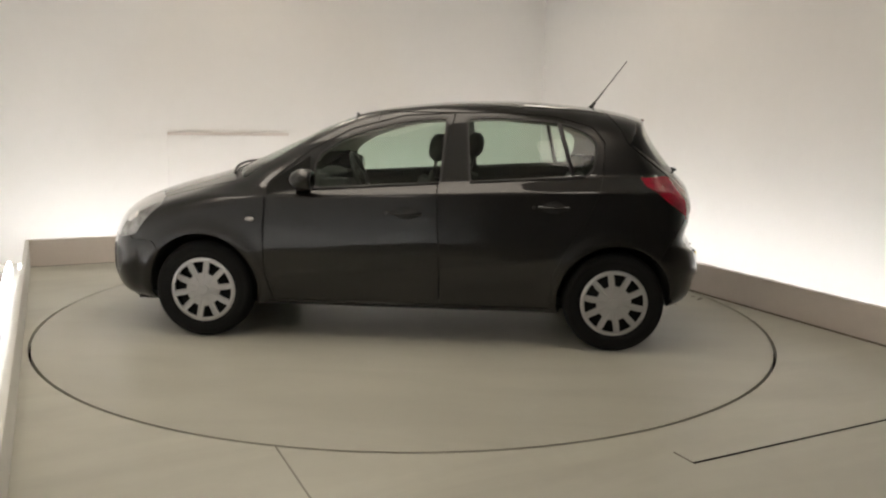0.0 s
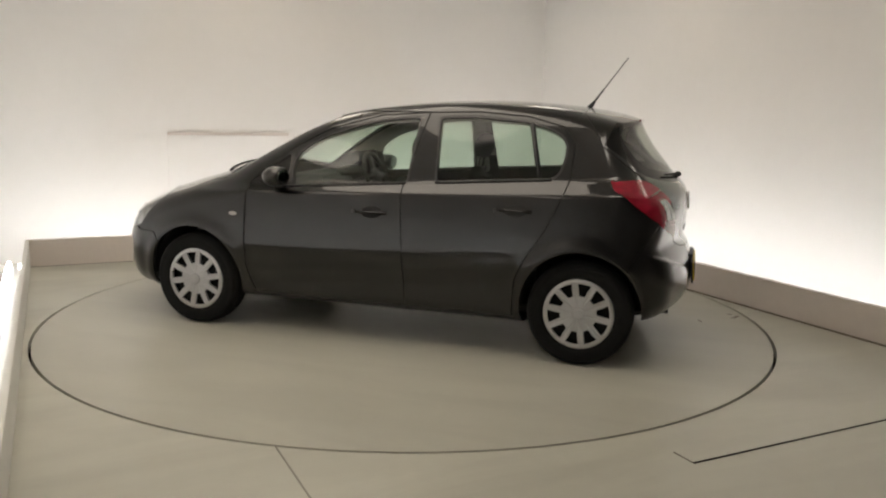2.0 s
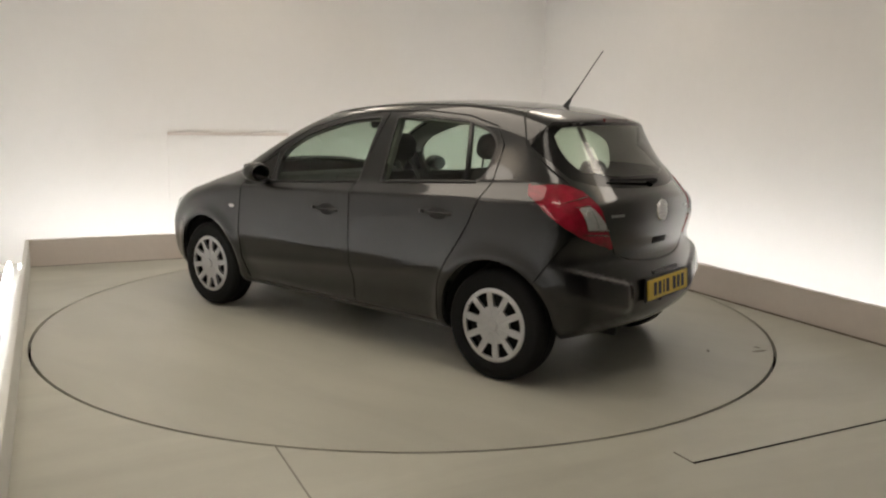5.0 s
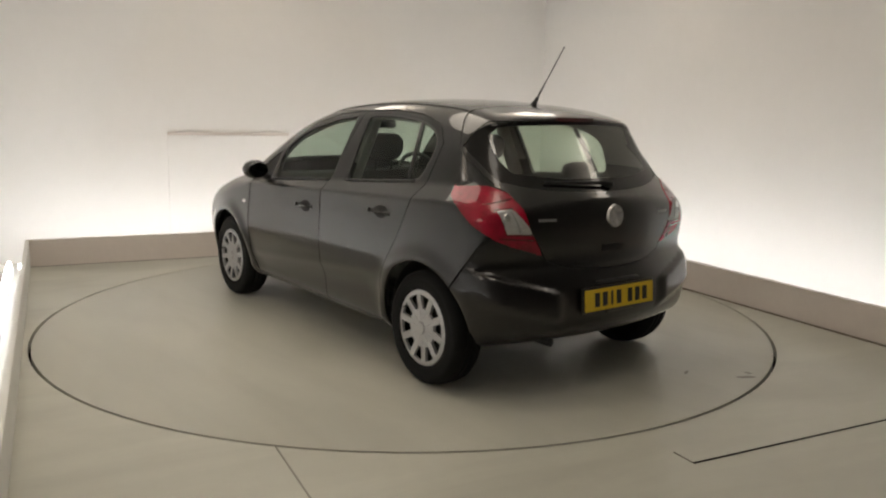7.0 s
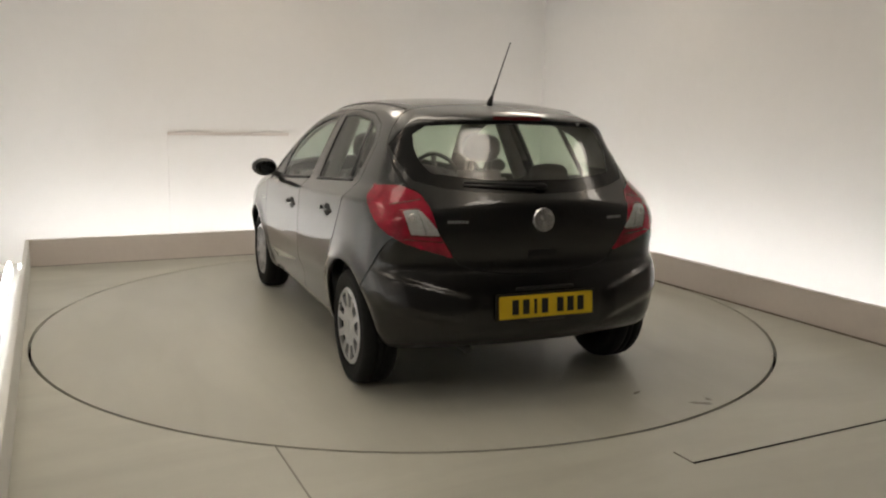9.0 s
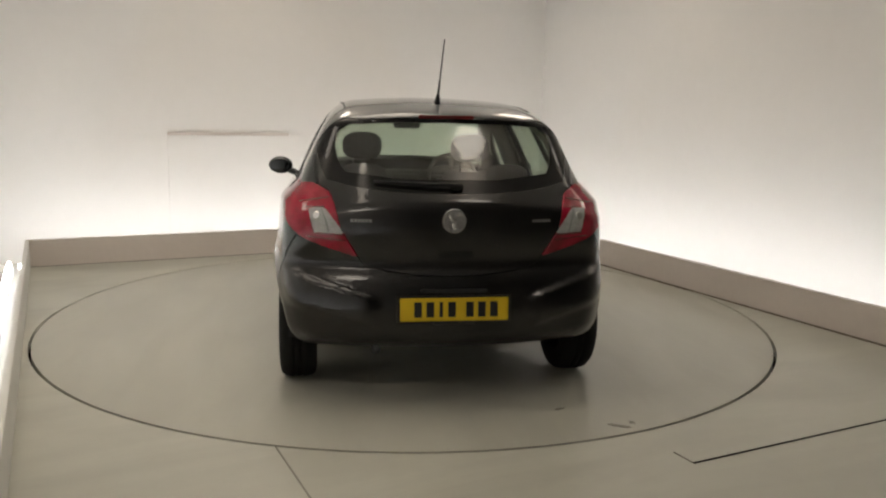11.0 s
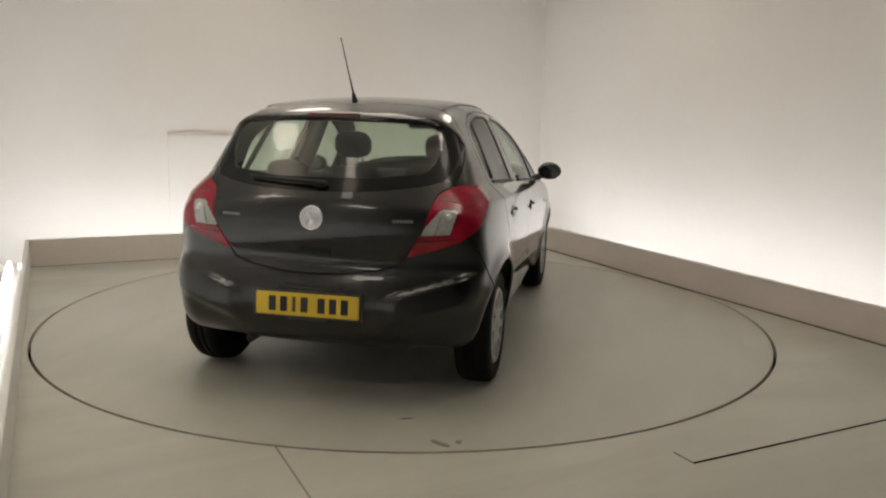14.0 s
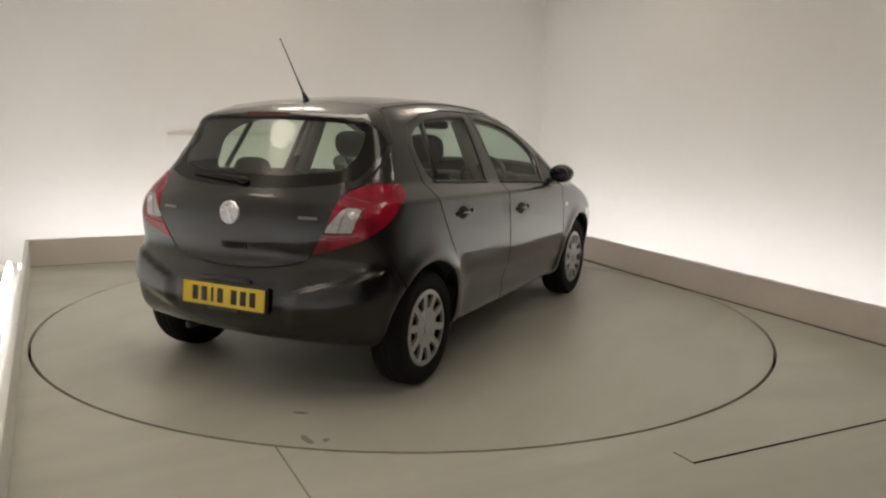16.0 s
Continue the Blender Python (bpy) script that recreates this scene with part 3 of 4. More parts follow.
def car():
    root = tagged(new("car"), "dark grey five-door hatchback parked on the turntable", "car")
    v, faces = skin()
    bm = bmesh.new()
    vs = [bm.verts.new(p) for p in v]
    for q in faces:
        bm.faces.new([vs[i] for i in q])
    for k, fn in REGION.items():
        if k in GAPPED:
            cut(bm, fn, -GAP_W)
            cut(bm, fn, GAP_W)
        else:
            cut(bm, fn)
            if k in ("front_glass", "rear_glass"):
                cut(bm, fn, SEAL_W)
    bm.verts.index_update()
    co = np.array([w.co[:] for w in bm.verts])
    # verts made by cuts lie on chords: pull them onto the skin
    for _ in range(2):
        g = np.stack([(body_f(co + e) - body_f(co - e)) / 0.006 for e in np.eye(3) * 0.003], -1)
        co = co - g * (body_f(co) / np.maximum((g * g).sum(-1), 0.2))[:, None]
    nor = grad(co)
    fl = [[w.index for w in f.verts] for f in bm.faces]
    mid = np.array([f.calc_center_median()[:] for f in bm.faces])
    bm.free()
    val = {k: fn(mid) for k, fn in REGION.items()}
    lab = np.array(["body"] * len(fl), dtype=object)
    taken = np.zeros(len(fl), bool)

    def claim(name, mask):
        m = mask & ~taken
        lab[m] = name
        taken[m] = True

    claim("arch", val["arch"] < 0)
    claim("under", val["under"] < 0)
    for k in ("front_glass", "rear_glass", "sail"):
        claim(k, val[k] < 0)
    claim("seal_front", val["front_glass"] < SEAL_W)
    claim("seal_rear", val["rear_glass"] < SEAL_W)
    claim("fog", val["fog"] < 0)
    claim("grille", val["grille"] < 0)
    back = val["back"] < 0
    claim("see", back & (val["see"] < 0))
    claim("back", back)
    claim("screen", val["screen"] < 0)
    lamp = val["lamp"] < 0
    claim("clear", lamp & (val["clear"] < 0))
    claim("lamp", lamp)
    claim("head", val["head"] < 0)
    for k in GAPPED:
        claim("gap", np.abs(val[k]) < GAP_W)
        claim(k, val[k] < 0)

    def pick(name, s=0):
        keep = lab == name
        if s:
            keep = keep & (mid[:, 1] * s > 0)
        return [fl[i] for i in np.nonzero(keep)[0]]

    body = panel("body", co, nor, pick("body"), PAINT, root)
    panel("seam", co, nor, pick("gap"), GAPM, body, inset=0.008, rim=0, label="dark gaps between body panels")
    panel("underbody", co, nor, pick("under"), TRIM, root, rim=0, label="black plastic underbody and sill edge")
    panel("bonnet", co, nor, pick("bonnet"), PAINT, root)
    panel("windscreen", co, nor, pick("screen"), GLASS, root, inset=0.004, rim=0, label="clear tinted windscreen")
    nose = panel("front_bumper", co, nor, pick("front_bumper"), PAINT, root)
    panel("grille", co, nor, pick("grille"), TRIM, nose, inset=0.02, rim=0, label="black lower air intake")
    bumper = panel("rear_bumper", co, nor, pick("rear_bumper"), PAINT, root)
    gate = panel("tailgate", co, nor, pick("tailgate"), PAINT, root)
    panel("rear_window", co, nor, pick("see"), PRIVACY, gate, inset=0.003, rim=0, label="green-tinted see-through rear window")
    panel("window_border", co, nor, pick("back"), BLACKGLASS, gate, inset=0.003, rim=0.01, label="glossy black border of the rear window")
    for s in (1, -1):
        for kind in ("front", "rear"):
            door = panel(kind + "_door", co, nor, pick("door_" + kind, s), PAINT, root)
            DOORS[kind, s] = door
            if kind == "front":
                panel("window", co, nor, pick("front_glass", s), GLASS, door, inset=0.006, rim=0)
                panel("mirror_sail", co, nor, pick("sail", s), BLACKGLASS, door, inset=0.004, rim=0, label="black corner piece by the mirror")
            else:
                panel("window", co, nor, pick("rear_glass", s), GLASS, door, inset=0.006, rim=0)
            panel("window_seal", co, nor, pick("seal_" + kind, s), TRIM, door, inset=0.001, rim=0.008, label="black rubber window surround")
        panel("fog_recess", co, nor, pick("fog", s), TRIM, nose, inset=0.012, rim=0, label="black fog lamp recess")
        lamp = panel("tail_lamp", co, nor, pick("lamp", s), RED, root, inset=-0.004, label="red tail lamp")
        panel("reversing_lens", co, nor, pick("clear", s), CLEAR, lamp, inset=-0.005, label="clear silver reversing and indicator lens")
        panel("headlamp", co, nor, pick("head", s), HEADGLASS, root, inset=-0.002, label="clear headlamp lens")
    # inner skin
    solid = ~np.isin(lab, ["arch", "front_glass", "rear_glass", "see", "screen", "sail"])
    high = mid[:, 2] > 1.12
    panel("headliner", co, nor, [fl[i] for i in np.nonzero(solid & high & (lab != "back"))[0]], HEADLINER, root, inset=0.035, rim=0, flip=True, label="pale grey cloth headliner")
    panel("inner_lining", co, nor, [fl[i] for i in np.nonzero(solid & ~high & (mid[:, 2] > 0.24))[0]], LINING, root, inset=0.03, rim=0, flip=True, label="dark inner door and side lining")
    return root, body, gate, bumper


DOORS = {}
CAR, BODY, GATE, BUMPER = car()
# ---- smaller parts of the car ----
def lathe(profile, n=48):
    """Spin (radius, along) pairs round the y axis into a closed-ended mesh."""
    bm = bmesh.new()
    rings = []
    for r, y in profile:
        rings.append([bm.verts.new((r * math.cos(2 * math.pi * i / n), y, r * math.sin(2 * math.pi * i / n))) for i in range(n)])
    for a, b in zip(rings, rings[1:]):
        for i in range(n):
            j = (i + 1) % n
            bm.faces.new((a[i], a[j], b[j], b[i]))
    return bm


def sweep(bm, pts, radii, n=8):
    """One continuous round bar through pts."""
    rings = []
    for i, p in enumerate(pts):
        d = (pts[min(i + 1, len(pts) - 1)] - pts[max(i - 1, 0)]).normalized()
        q = d.to_track_quat("Z", "Y").to_matrix()
        r = radii[i] if isinstance(radii, list) else radii
        rings.append([bm.verts.new(p + q @ Vector((r * math.cos(2 * math.pi * k / n), r * math.sin(2 * math.pi * k / n), 0))) for k in range(n)])
    for a, b in zip(rings, rings[1:]):
        for k in range(n):
            bm.faces.new((a[k], a[(k + 1) % n], b[(k + 1) % n], b[k]))
    bm.faces.new(rings[0][::-1])
    bm.faces.new(rings[-1])
    return bm


def ellipsoid(bm, c, r, m=None, seg=20):
    q = bmesh.ops.create_uvsphere(bm, u_segments=seg, v_segments=seg // 2, radius=1)
    t = Matrix.Translation(c) @ (m or Matrix()) @ Matrix.Diagonal((*r, 1))
    bmesh.ops.transform(bm, matrix=t, verts=q["verts"])
    return bm


def frame_at(p, n, up=(0, 0, 1)):
    """Axes on the skin at p: z along n, x level."""
    n = Vector(n).normalized()
    x = Vector(up).cross(n).normalized()
    y = n.cross(x)
    m = Matrix((x, y, n)).transposed().to_4x4()
    m.translation = p
    return m


def wheel_meshes():
    tyre = lathe([(0.185, -0.075), (0.205, -0.088), (0.25, -0.095), (0.282, -0.088), (0.297, -0.070), (TYRE_R, -0.04), (TYRE_R, -0.022), (TYRE_R - 0.006, -0.02), (TYRE_R - 0.006, -0.014),
                  (TYRE_R, -0.012), (TYRE_R, 0.012), (TYRE_R - 0.006, 0.014), (TYRE_R - 0.006, 0.02), (TYRE_R, 0.022), (TYRE_R, 0.04), (0.297, 0.070), (0.282, 0.088), (0.262, 0.0935),
                  (0.258, 0.0915), (0.25, 0.095), (0.22, 0.092), (0.205, 0.088), (0.196, 0.078)], 64)
    rim = lathe([(0.19, -0.08), (0.185, 0.03), (0.17, 0.045), (0.06, 0.05), (0.001, 0.05)], 48)
    # cover: ten spokes between ten openings
    bm = bmesh.new()
    rad = [(0.001, 0.092), (0.03, 0.092), (0.034, 0.0885), (0.06, 0.0885), (0.085, 0.0875), (0.104, 0.086), (0.125, 0.088), (0.15, 0.0905), (0.176, 0.0905), (0.182, 0.0915), (0.192, 0.0905), (0.203, 0.082)]
    n, per = 120, 12
    grid = [[None] * n for _ in rad]
    for k, (r, y) in enumerate(rad):
        for i in range(n):
            # openings narrow towards the hub
            ph = (i % per) / per - 0.5
            sh = ph
            if 0.10 < r < 0.178:
                half = 0.225 + 0.12 * (r - 0.10) / 0.075
                a = abs(ph)
                sh = math.copysign(a / 0.25 * half if a <= 0.25 else half + (a - 0.25) / 0.25 * (0.5 - half), ph)
            t = 2 * math.pi * (i // per + 0.5 + sh) / 10
            spoke = 0.003 if abs(ph) > 0.42 and 0.05 < r < 0.178 else 0.0
            grid[k][i] = bm.verts.new((r * math.cos(t), y - spoke, r * math.sin(t)))
    for k in range(len(rad) - 1):
        for i in range(n):
            j = (i + 1) % n
            ph = abs((i % per + 0.5) / per - 0.5)
            if 5 <= k <= 7 and ph < 0.25:
                continue
            bm.faces.new((grid[k][i], grid[k][j], grid[k + 1][j], grid[k + 1][i]))
    edges = [e for e in bm.edges if len(e.link_faces) == 1]
    ex = bmesh.ops.extrude_edge_only(bm, edges=edges)
    bmesh.ops.translate(bm, vec=(0, -0.016, 0), verts=[w for w in ex["geom"] if isinstance(w, bmesh.types.BMVert)])
    return tyre, rim, bm


def wheels():
    first = None
    for x in (AX, -AX):
        for s in (1, -1):
            m = Matrix.Translation((x, s * 0.742, HUB_Z)) @ Matrix.Rotation(0 if s > 0 else math.pi, 4, "Z") @ Matrix.Rotation(0.13 * x, 4, "Y")
            if first is None:
                tyre, rim, cover = wheel_meshes()
                w = part("wheel", rim, LINER, CAR, "black steel wheel behind a silver cover", smooth=True)
                part("tyre", tyre, TYRE, w, "black rubber tyre", smooth=True)
                part("wheel_cover", cover, COVER, w, "silver ten-spoke plastic wheel cover", smooth=False)
                bm = bmesh.new()
                tube(bm, (0, 0.0915, 0), (0, 0.0935, 0), 0.027, n=24)
                part("hub_badge", bm, COVER, w)
                tube_v = bmesh.new()
                tube(tube_v, (0.165, 0.08, 0.06), (0.165, 0.10, 0.058), 0.004, n=8)
                part("valve", tube_v, TRIM, w)
                for c in w.children:
                    if c.name.startswith("wheel_cover"):
                        c.data.shade_smooth()
                        c.data.set_sharp_from_angle(angle=radians(35))
                first = w
                w.matrix_local = m
            else:
                w = copy_thing(first, m)
            # felt liner of the wheel arch
            bm = bmesh.new()
            rows = []
            for i in range(25):
                t = radians(-2 + 184 * i / 24)
                px, pz = x + 0.352 * math.cos(t), ARCH_Z + 0.352 * math.sin(t)
                rows.append([bm.verts.new((px, s * y, pz)) for y in (0.46, 0.60, 0.785)])
            mid = bm.verts.new((x, s * 0.46, ARCH_Z))
            for a, b in zip(rows, rows[1:]):
                bm.faces.new((a[0], a[1], b[1], b[0]))
                bm.faces.new((a[1], a[2], b[2], b[1]))
                bm.faces.new((a[0], b[0], mid))
            part("arch_liner", bm, LINER, CAR, "black felt wheel arch liner", smooth=False)


def mirrors():
    for s in (1, -1):
        door = DOORS["front", s]
        bm = bmesh.new()
        ellipsoid(bm, (0.60, s * 0.915, 1.003), (0.085, 0.088, 0.064), Matrix.Rotation(radians(-8 * s), 4, "Z"), 28)
        for w in bm.verts:
            if w.co.x < 0.555:
                w.co.x = 0.555 + (w.co.x - 0.555) * 0.12
        house = part("door_mirror", bm, PAINT, door, "dark grey door mirror housing", smooth=True)
        bm = bmesh.new()
        ellipsoid(bm, (0.546, s * 0.918, 1.003), (0.004, 0.072, 0.050), None, 24)
        part("mirror_glass", bm, MIRROR, house, "mirror glass, darkened for the dim hall it reflects", smooth=True)
        bm = bmesh.new()
        ellipsoid(bm, (0.635, s * 0.83, 0.955), (0.05, 0.07, 0.024), Matrix.Rotation(radians(22 * s), 4, "X"), 16)
        part("mirror_foot", bm, TRIM, house, smooth=True)


def handles():
    for s in (1, -1):
        for kind, x, z in (("front", 0.0, 0.812), ("rear", -0.875, 0.868)):
            p = on_side(x, z, s)
            m = frame_at(p, normal_at(p))
            bm = bmesh.new()
            ellipsoid(bm, (0, 0, -0.004), (0.078, 0.040, 0.009), None, 20)
            bowl = part("handle_recess", bm, GAPM, DOORS[kind, s], "dark finger recess behind the handle", smooth=True)
            bowl.matrix_local = m
            bm = bmesh.new()
            box(bm, -0.10, 0.10, -0.012, 0.010, 0.004, 0.019, bevel=0.006)
            for w in bm.verts:
                w.co.z -= 1.4 * w.co.x ** 2
            h = part("handle", bm, PAINT, DOORS[kind, s], smooth=True)
            h.matrix_local = m
            bm = bmesh.new()
            tube(bm, (0.118 * -s, 0.0, -0.002), (0.118 * -s, 0.0, 0.012), 0.011, n=14)
            k = part("lock", bm, TRIM, DOORS[kind, s], smooth=False)
            k.matrix_local = m
        # window divider, waist trim and pillar cover
        bm = bmesh.new()
        a, b = on_side(-0.905, 1.352, s), on_side(-0.985, 1.055, s)
        tube(bm, a + Vector((0, -0.012 * s, 0)), b + Vector((0, -0.012 * s, 0)), 0.015, n=10)
        part("window_bar", bm, TRIM, DOORS["rear", s], smooth=True)
        for kind, xa, za, xb, zb in (("front", 0.60, 0.938, -0.185, 0.992), ("rear", -0.375, 1.002, -1.06, 1.046)):
            bm = bmesh.new()
            n = 16
            sweep(bm, [on_side(xa + (xb - xa) * i / n, za + (zb - za) * i / n, s) + Vector((0, 0.003 * s, 0)) for i in range(n + 1)], 0.008)
            part("waist_trim", bm, TRIM, DOORS[kind, s], "thin black rubber waist seal", smooth=True)
        p = on_side(0.95, 0.752, s)
        bm = bmesh.new()
        ellipsoid(bm, (0, 0, 0), (0.030, 0.014, 0.007), None, 16)
        r = part("side_repeater", bm, CLEAR, BODY, "small clear side indicator", smooth=True)
        r.matrix_local = frame_at(p, normal_at(p))


def rear_details():
    # number plate
    a, b = on_rear(0, 0.545), on_rear(0, 0.43)
    n = Vector((a.z - b.z, 0, b.x - a.x)).normalized()
    if n.x > 0:
        n = -n
    m = frame_at((a + b) / 2 + n * 0.016, n)
    bm = bmesh.new()
    box(bm, -0.26, 0.26, -0.0555, 0.0555, -0.004, 0.004, bevel=0.003)
    plate = part("number_plate", bm, YELLOW, BUMPER, "yellow rear number plate with dark marks")
    plate.matrix_local = m
    bm = bmesh.new()
    box(bm, -0.275, 0.275, -0.066, 0.066, -0.016, -0.004, bevel=0.003)
    box(bm, -0.10, 0.10, -0.074, -0.058, -0.016, 0.003, bevel=0.002)
    part("plate_holder", bm, TRIM, plate)
    for i, x in enumerate((-0.175, -0.117, -0.065, -0.013, 0.073, 0.131, 0.189)):
        bm = bmesh.new()
        w = 0.008 if i == 2 else 0.018
        box(bm, x - w, x + w, -0.036, 0.036, 0.0035, 0.0055)
        part("plate_bar", bm, INK, plate)
    for s in (1, -1):
        p = on_rear(s * 0.618, 0.888)
        n = normal_at(p)
        lamp = [c for c in CAR.children if c.name.startswith("tail_lamp") and c.data.vertices[0].co.y * s > 0][0]
        bm = bmesh.new()
        tube(bm, (0, 0, 0.004), (0, 0, 0.008), 0.019, 0.016, n=20)
        bulb = part("lens_ring", bm, CHROME, lamp, "small round silver reflector in the clear lens")
        bulb.matrix_local = frame_at(on_rear(s * 0.645, 0.915), n)
        bm = bmesh.new()
        sweep(bm, [on_rear(s * y, z) + n * 0.006 for y, z in ((0.618, 0.945), (0.603, 0.90), (0.592, 0.86), (0.585, 0.838))], 0.003)
        part("lens_divider", bm, DULL, lamp, "thin grey web between the lens cells", smooth=True)
        for za, zb in ((0.998, 0.972), (0.80, 0.815)):
            bm = bmesh.new()
            sweep(bm, [on_rear(s * (0.585 + 0.028 * i), za + (zb - za) * i / 5) + n * 0.004 if za > 0.9 else on_rear(s * (0.508 + 0.036 * i), za + (zb - za) * i / 5) + n * 0.004 for i in range(6)], 0.003)
            part("lens_rib", bm, DARKRED, lamp, smooth=True)
        bm = bmesh.new()
        sweep(bm, [on_rear(s * y, z) + Vector((-0.004, 0, 0)) for y, z in ((0.605, 0.955), (0.64, 0.955), (0.69, 0.95), (0.672, 0.89), (0.655, 0.832), (0.59, 0.829), (0.51, 0.828))], 0.0035)
        part("lens_edge", bm, DARKRED, lamp, smooth=True)
    # lamp strip over the plate
    bm = bmesh.new()
    p = on_rear(0, 0.572)
    box(bm, -0.012, 0.012, -0.16, 0.16, -0.008, 0.008, Matrix.Translation(p + Vector((-0.004, 0, 0))), bevel=0.004)
    part("plate_lamp", bm, TRIM, BUMPER, "black plate lamp strip")
    # tailgate badge
    p = on_rear(0, 0.900)
    n = normal_at(p)
    m = frame_at(p + n * 0.004, n)
    bm = bmesh.new()
    ring = bmesh.ops.create_cone(bm, cap_ends=False, segments=32, radius1=0.060, radius2=0.056, depth=0.010)
    ins = bmesh.ops.create_cone(bm, cap_ends=False, segments=32, radius1=0.048, radius2=0.051, depth=0.010)
    bmesh.ops.bridge_loops(bm, edges=[e for e in bm.edges if len(e.link_faces) == 1 and e.verts[0].co.z > 0])
    badge = part("badge", bm, CHROME, GATE, "round chrome badge")
    badge.matrix_local = m
    bm = bmesh.new()
    tube(bm, (0, 0, -0.004), (0, 0, 0.001), 0.048, n=32)
    part("badge_field", bm, INK, badge)
    bm = bmesh.new()
    ellipsoid(bm, (0.002, -0.022, 0.003), (0.013, 0.020, 0.004), None, 16)
    ellipsoid(bm, (-0.014, 0.014, 0.003), (0.008, 0.022, 0.004), Matrix.Rotation(0.5, 4, "Z"), 16)
    ellipsoid(bm, (0.022, 0.030, 0.003), (0.024, 0.006, 0.004), Matrix.Rotation(-0.2, 4, "Z"), 16)
    part("badge_relief", bm, CHROME, badge, smooth=True)
    # small chrome strips
    for y, w in ((0.437, 0.052), (-0.437, 0.050)):
        p = on_rear(y, 0.897)
        n = normal_at(p)
        strip = None
        bm = bmesh.new()
        for i in range(6):
            c = -w + (i + 0.5) * w / 3
            box(bm, c - w / 7.5, c + w / 7.5, -0.007, 0.007, 0, 0.003)
        strip = part("chrome_strip", bm, DULL, GATE, "small dull chrome strip on the tailgate")
        strip.matrix_local = frame_at(p, n)
    # release handle in the tailgate's lower edge
    p = on_rear(-0.01, 0.735)
    n = normal_at(p)
    bm = bmesh.new()
    box(bm, -0.085, 0.085, -0.022, 0.022, -0.006, 0.004, bevel=0.006)
    h = part("release_handle", bm, GAPM, GATE, "dark tailgate release recess")
    h.matrix_local = frame_at(p, n)
    # wiper
    bm = bmesh.new()
    line = []
    for i in range(13):
        q = on_rear(-0.03 + 0.40 * i / 12, 1.050 + 0.018 * i / 12)
        line.append(q + normal_at(q) * (0.020 - 0.008 * i / 12))
    sweep(bm, line, [0.010 - 0.0004 * i for i in range(13)])
    wiper = part("rear_wiper", bm, GAPM, GATE, "black rear wiper lying across the window", smooth=True)
    bm = bmesh.new()
    p = on_rear(-0.02, 1.05)
    ellipsoid(bm, p + normal_at(p) * 0.010, (0.022, 0.035, 0.018), None, 16)
    part("wiper_cap", bm, GAPM, wiper, smooth=True)
    # high brake lamp under the roof edge
    bm = bmesh.new()
    box(bm, -0.006, 0.006, -0.14, 0.14, -0.009, 0.009, Matrix.Translation(on_rear(0, 1.384) + Vector((-0.001, 0, 0))), bevel=0.003)
    part("high_brake_lamp", bm, DARKRED, GATE, "dark red third brake lamp")
    # exhaust
    bm = bmesh.new()
    tube(bm, (-1.40, 0.36, 0.265), (-1.73, 0.36, 0.262), 0.022, n=16)
    part("exhaust_pipe", bm, TRIM, CAR, "dark exhaust tailpipe", smooth=True)
    bm = bmesh.new()
    box(bm, -1.36, -1.00, -0.35, 0.40, 0.20, 0.27, bevel=0.03)
    part("rear_silencer", bm, LINER, CAR)
    # engine tray, then two unseen blocks added to darken the space under the car
    for name, x0, x1, hw, z0, tell in (("engine_tray", 0.52, 1.84, 0.52, 0.155, "black plastic tray under the engine"), ("floor_shade_block", -0.98, -0.25, 0.56, 0.165, "black block added under the floor to deepen its shade"),
                                       ("tail_shade_block", -1.62, -1.36, 0.48, 0.262, "black block added behind the rear axle to deepen the shade")):
        bm = bmesh.new()
        box(bm, x0, x1, -hw, hw, z0, z0 + 0.07, bevel=0.025)
        part(name, bm, LINER, CAR, tell)
    bm = bmesh.new()
    sweep(bm, [Vector((0.60, 0.06, 0.185)), Vector((0.2, 0.06, 0.18)), Vector((-0.9, 0.10, 0.185)), Vector((-1.05, 0.1, 0.22))], 0.028, 10)
    part("exhaust_pipe", bm, LINER, CAR, "dark exhaust pipe along the floor", smooth=True)
    bm = bmesh.new()
    tube(bm, (-AX, -0.7, 0.27), (-AX, 0.7, 0.27), 0.04, n=12)
    part("axle_beam", bm, LINER, CAR)
    bm = bmesh.new()
    tube(bm, (AX, -0.7, 0.27), (AX, 0.7, 0.27), 0.04, n=12)
    part("axle_beam", bm, LINER, CAR)
    # aerial
    base, tip = on_top(-1.155, 0), Vector((-1.377, 0, 1.768))
    d = (tip - base).normalized()
    bm = bmesh.new()
    tube(bm, base - d * 0.01, base + d * 0.05, 0.019, 0.008, n=16)
    ant = part("aerial", bm, TRIM, BODY, "thin black roof aerial", smooth=True)
    bm = bmesh.new()
    tube(bm, base + d * 0.04, base + d * 0.14, 0.006, 0.0045, n=8)
    tube(bm, base + d * 0.13, tip, 0.0035, 0.0028, n=8)
    ellipsoid(bm, tip, (0.0045, 0.0045, 0.0045), None, 8)
    part("aerial_rod", bm, TRIM, ant, smooth=True)
    # black mouldings along the roof
    for s in (1, -1):
        bm = bmesh.new()
        sweep(bm, [on_top(0.36 - 1.54 * i / 30, s * (0.475 + 0.02 * min(1.0, i / 10))) for i in range(31)], 0.006)
        part("roof_moulding", bm, TRIM, BODY, "black roof edge moulding", smooth=True)
        # headlamp reflector
        bm = bmesh.new()
        p = on_side(1.72, 0.735, s)
        n = normal_at(p)
        tube(bm, p + n * 0.0, p + n * 0.006, 0.045, 0.04, n=20)
        part("headlamp_reflector", bm, CHROME, BODY)
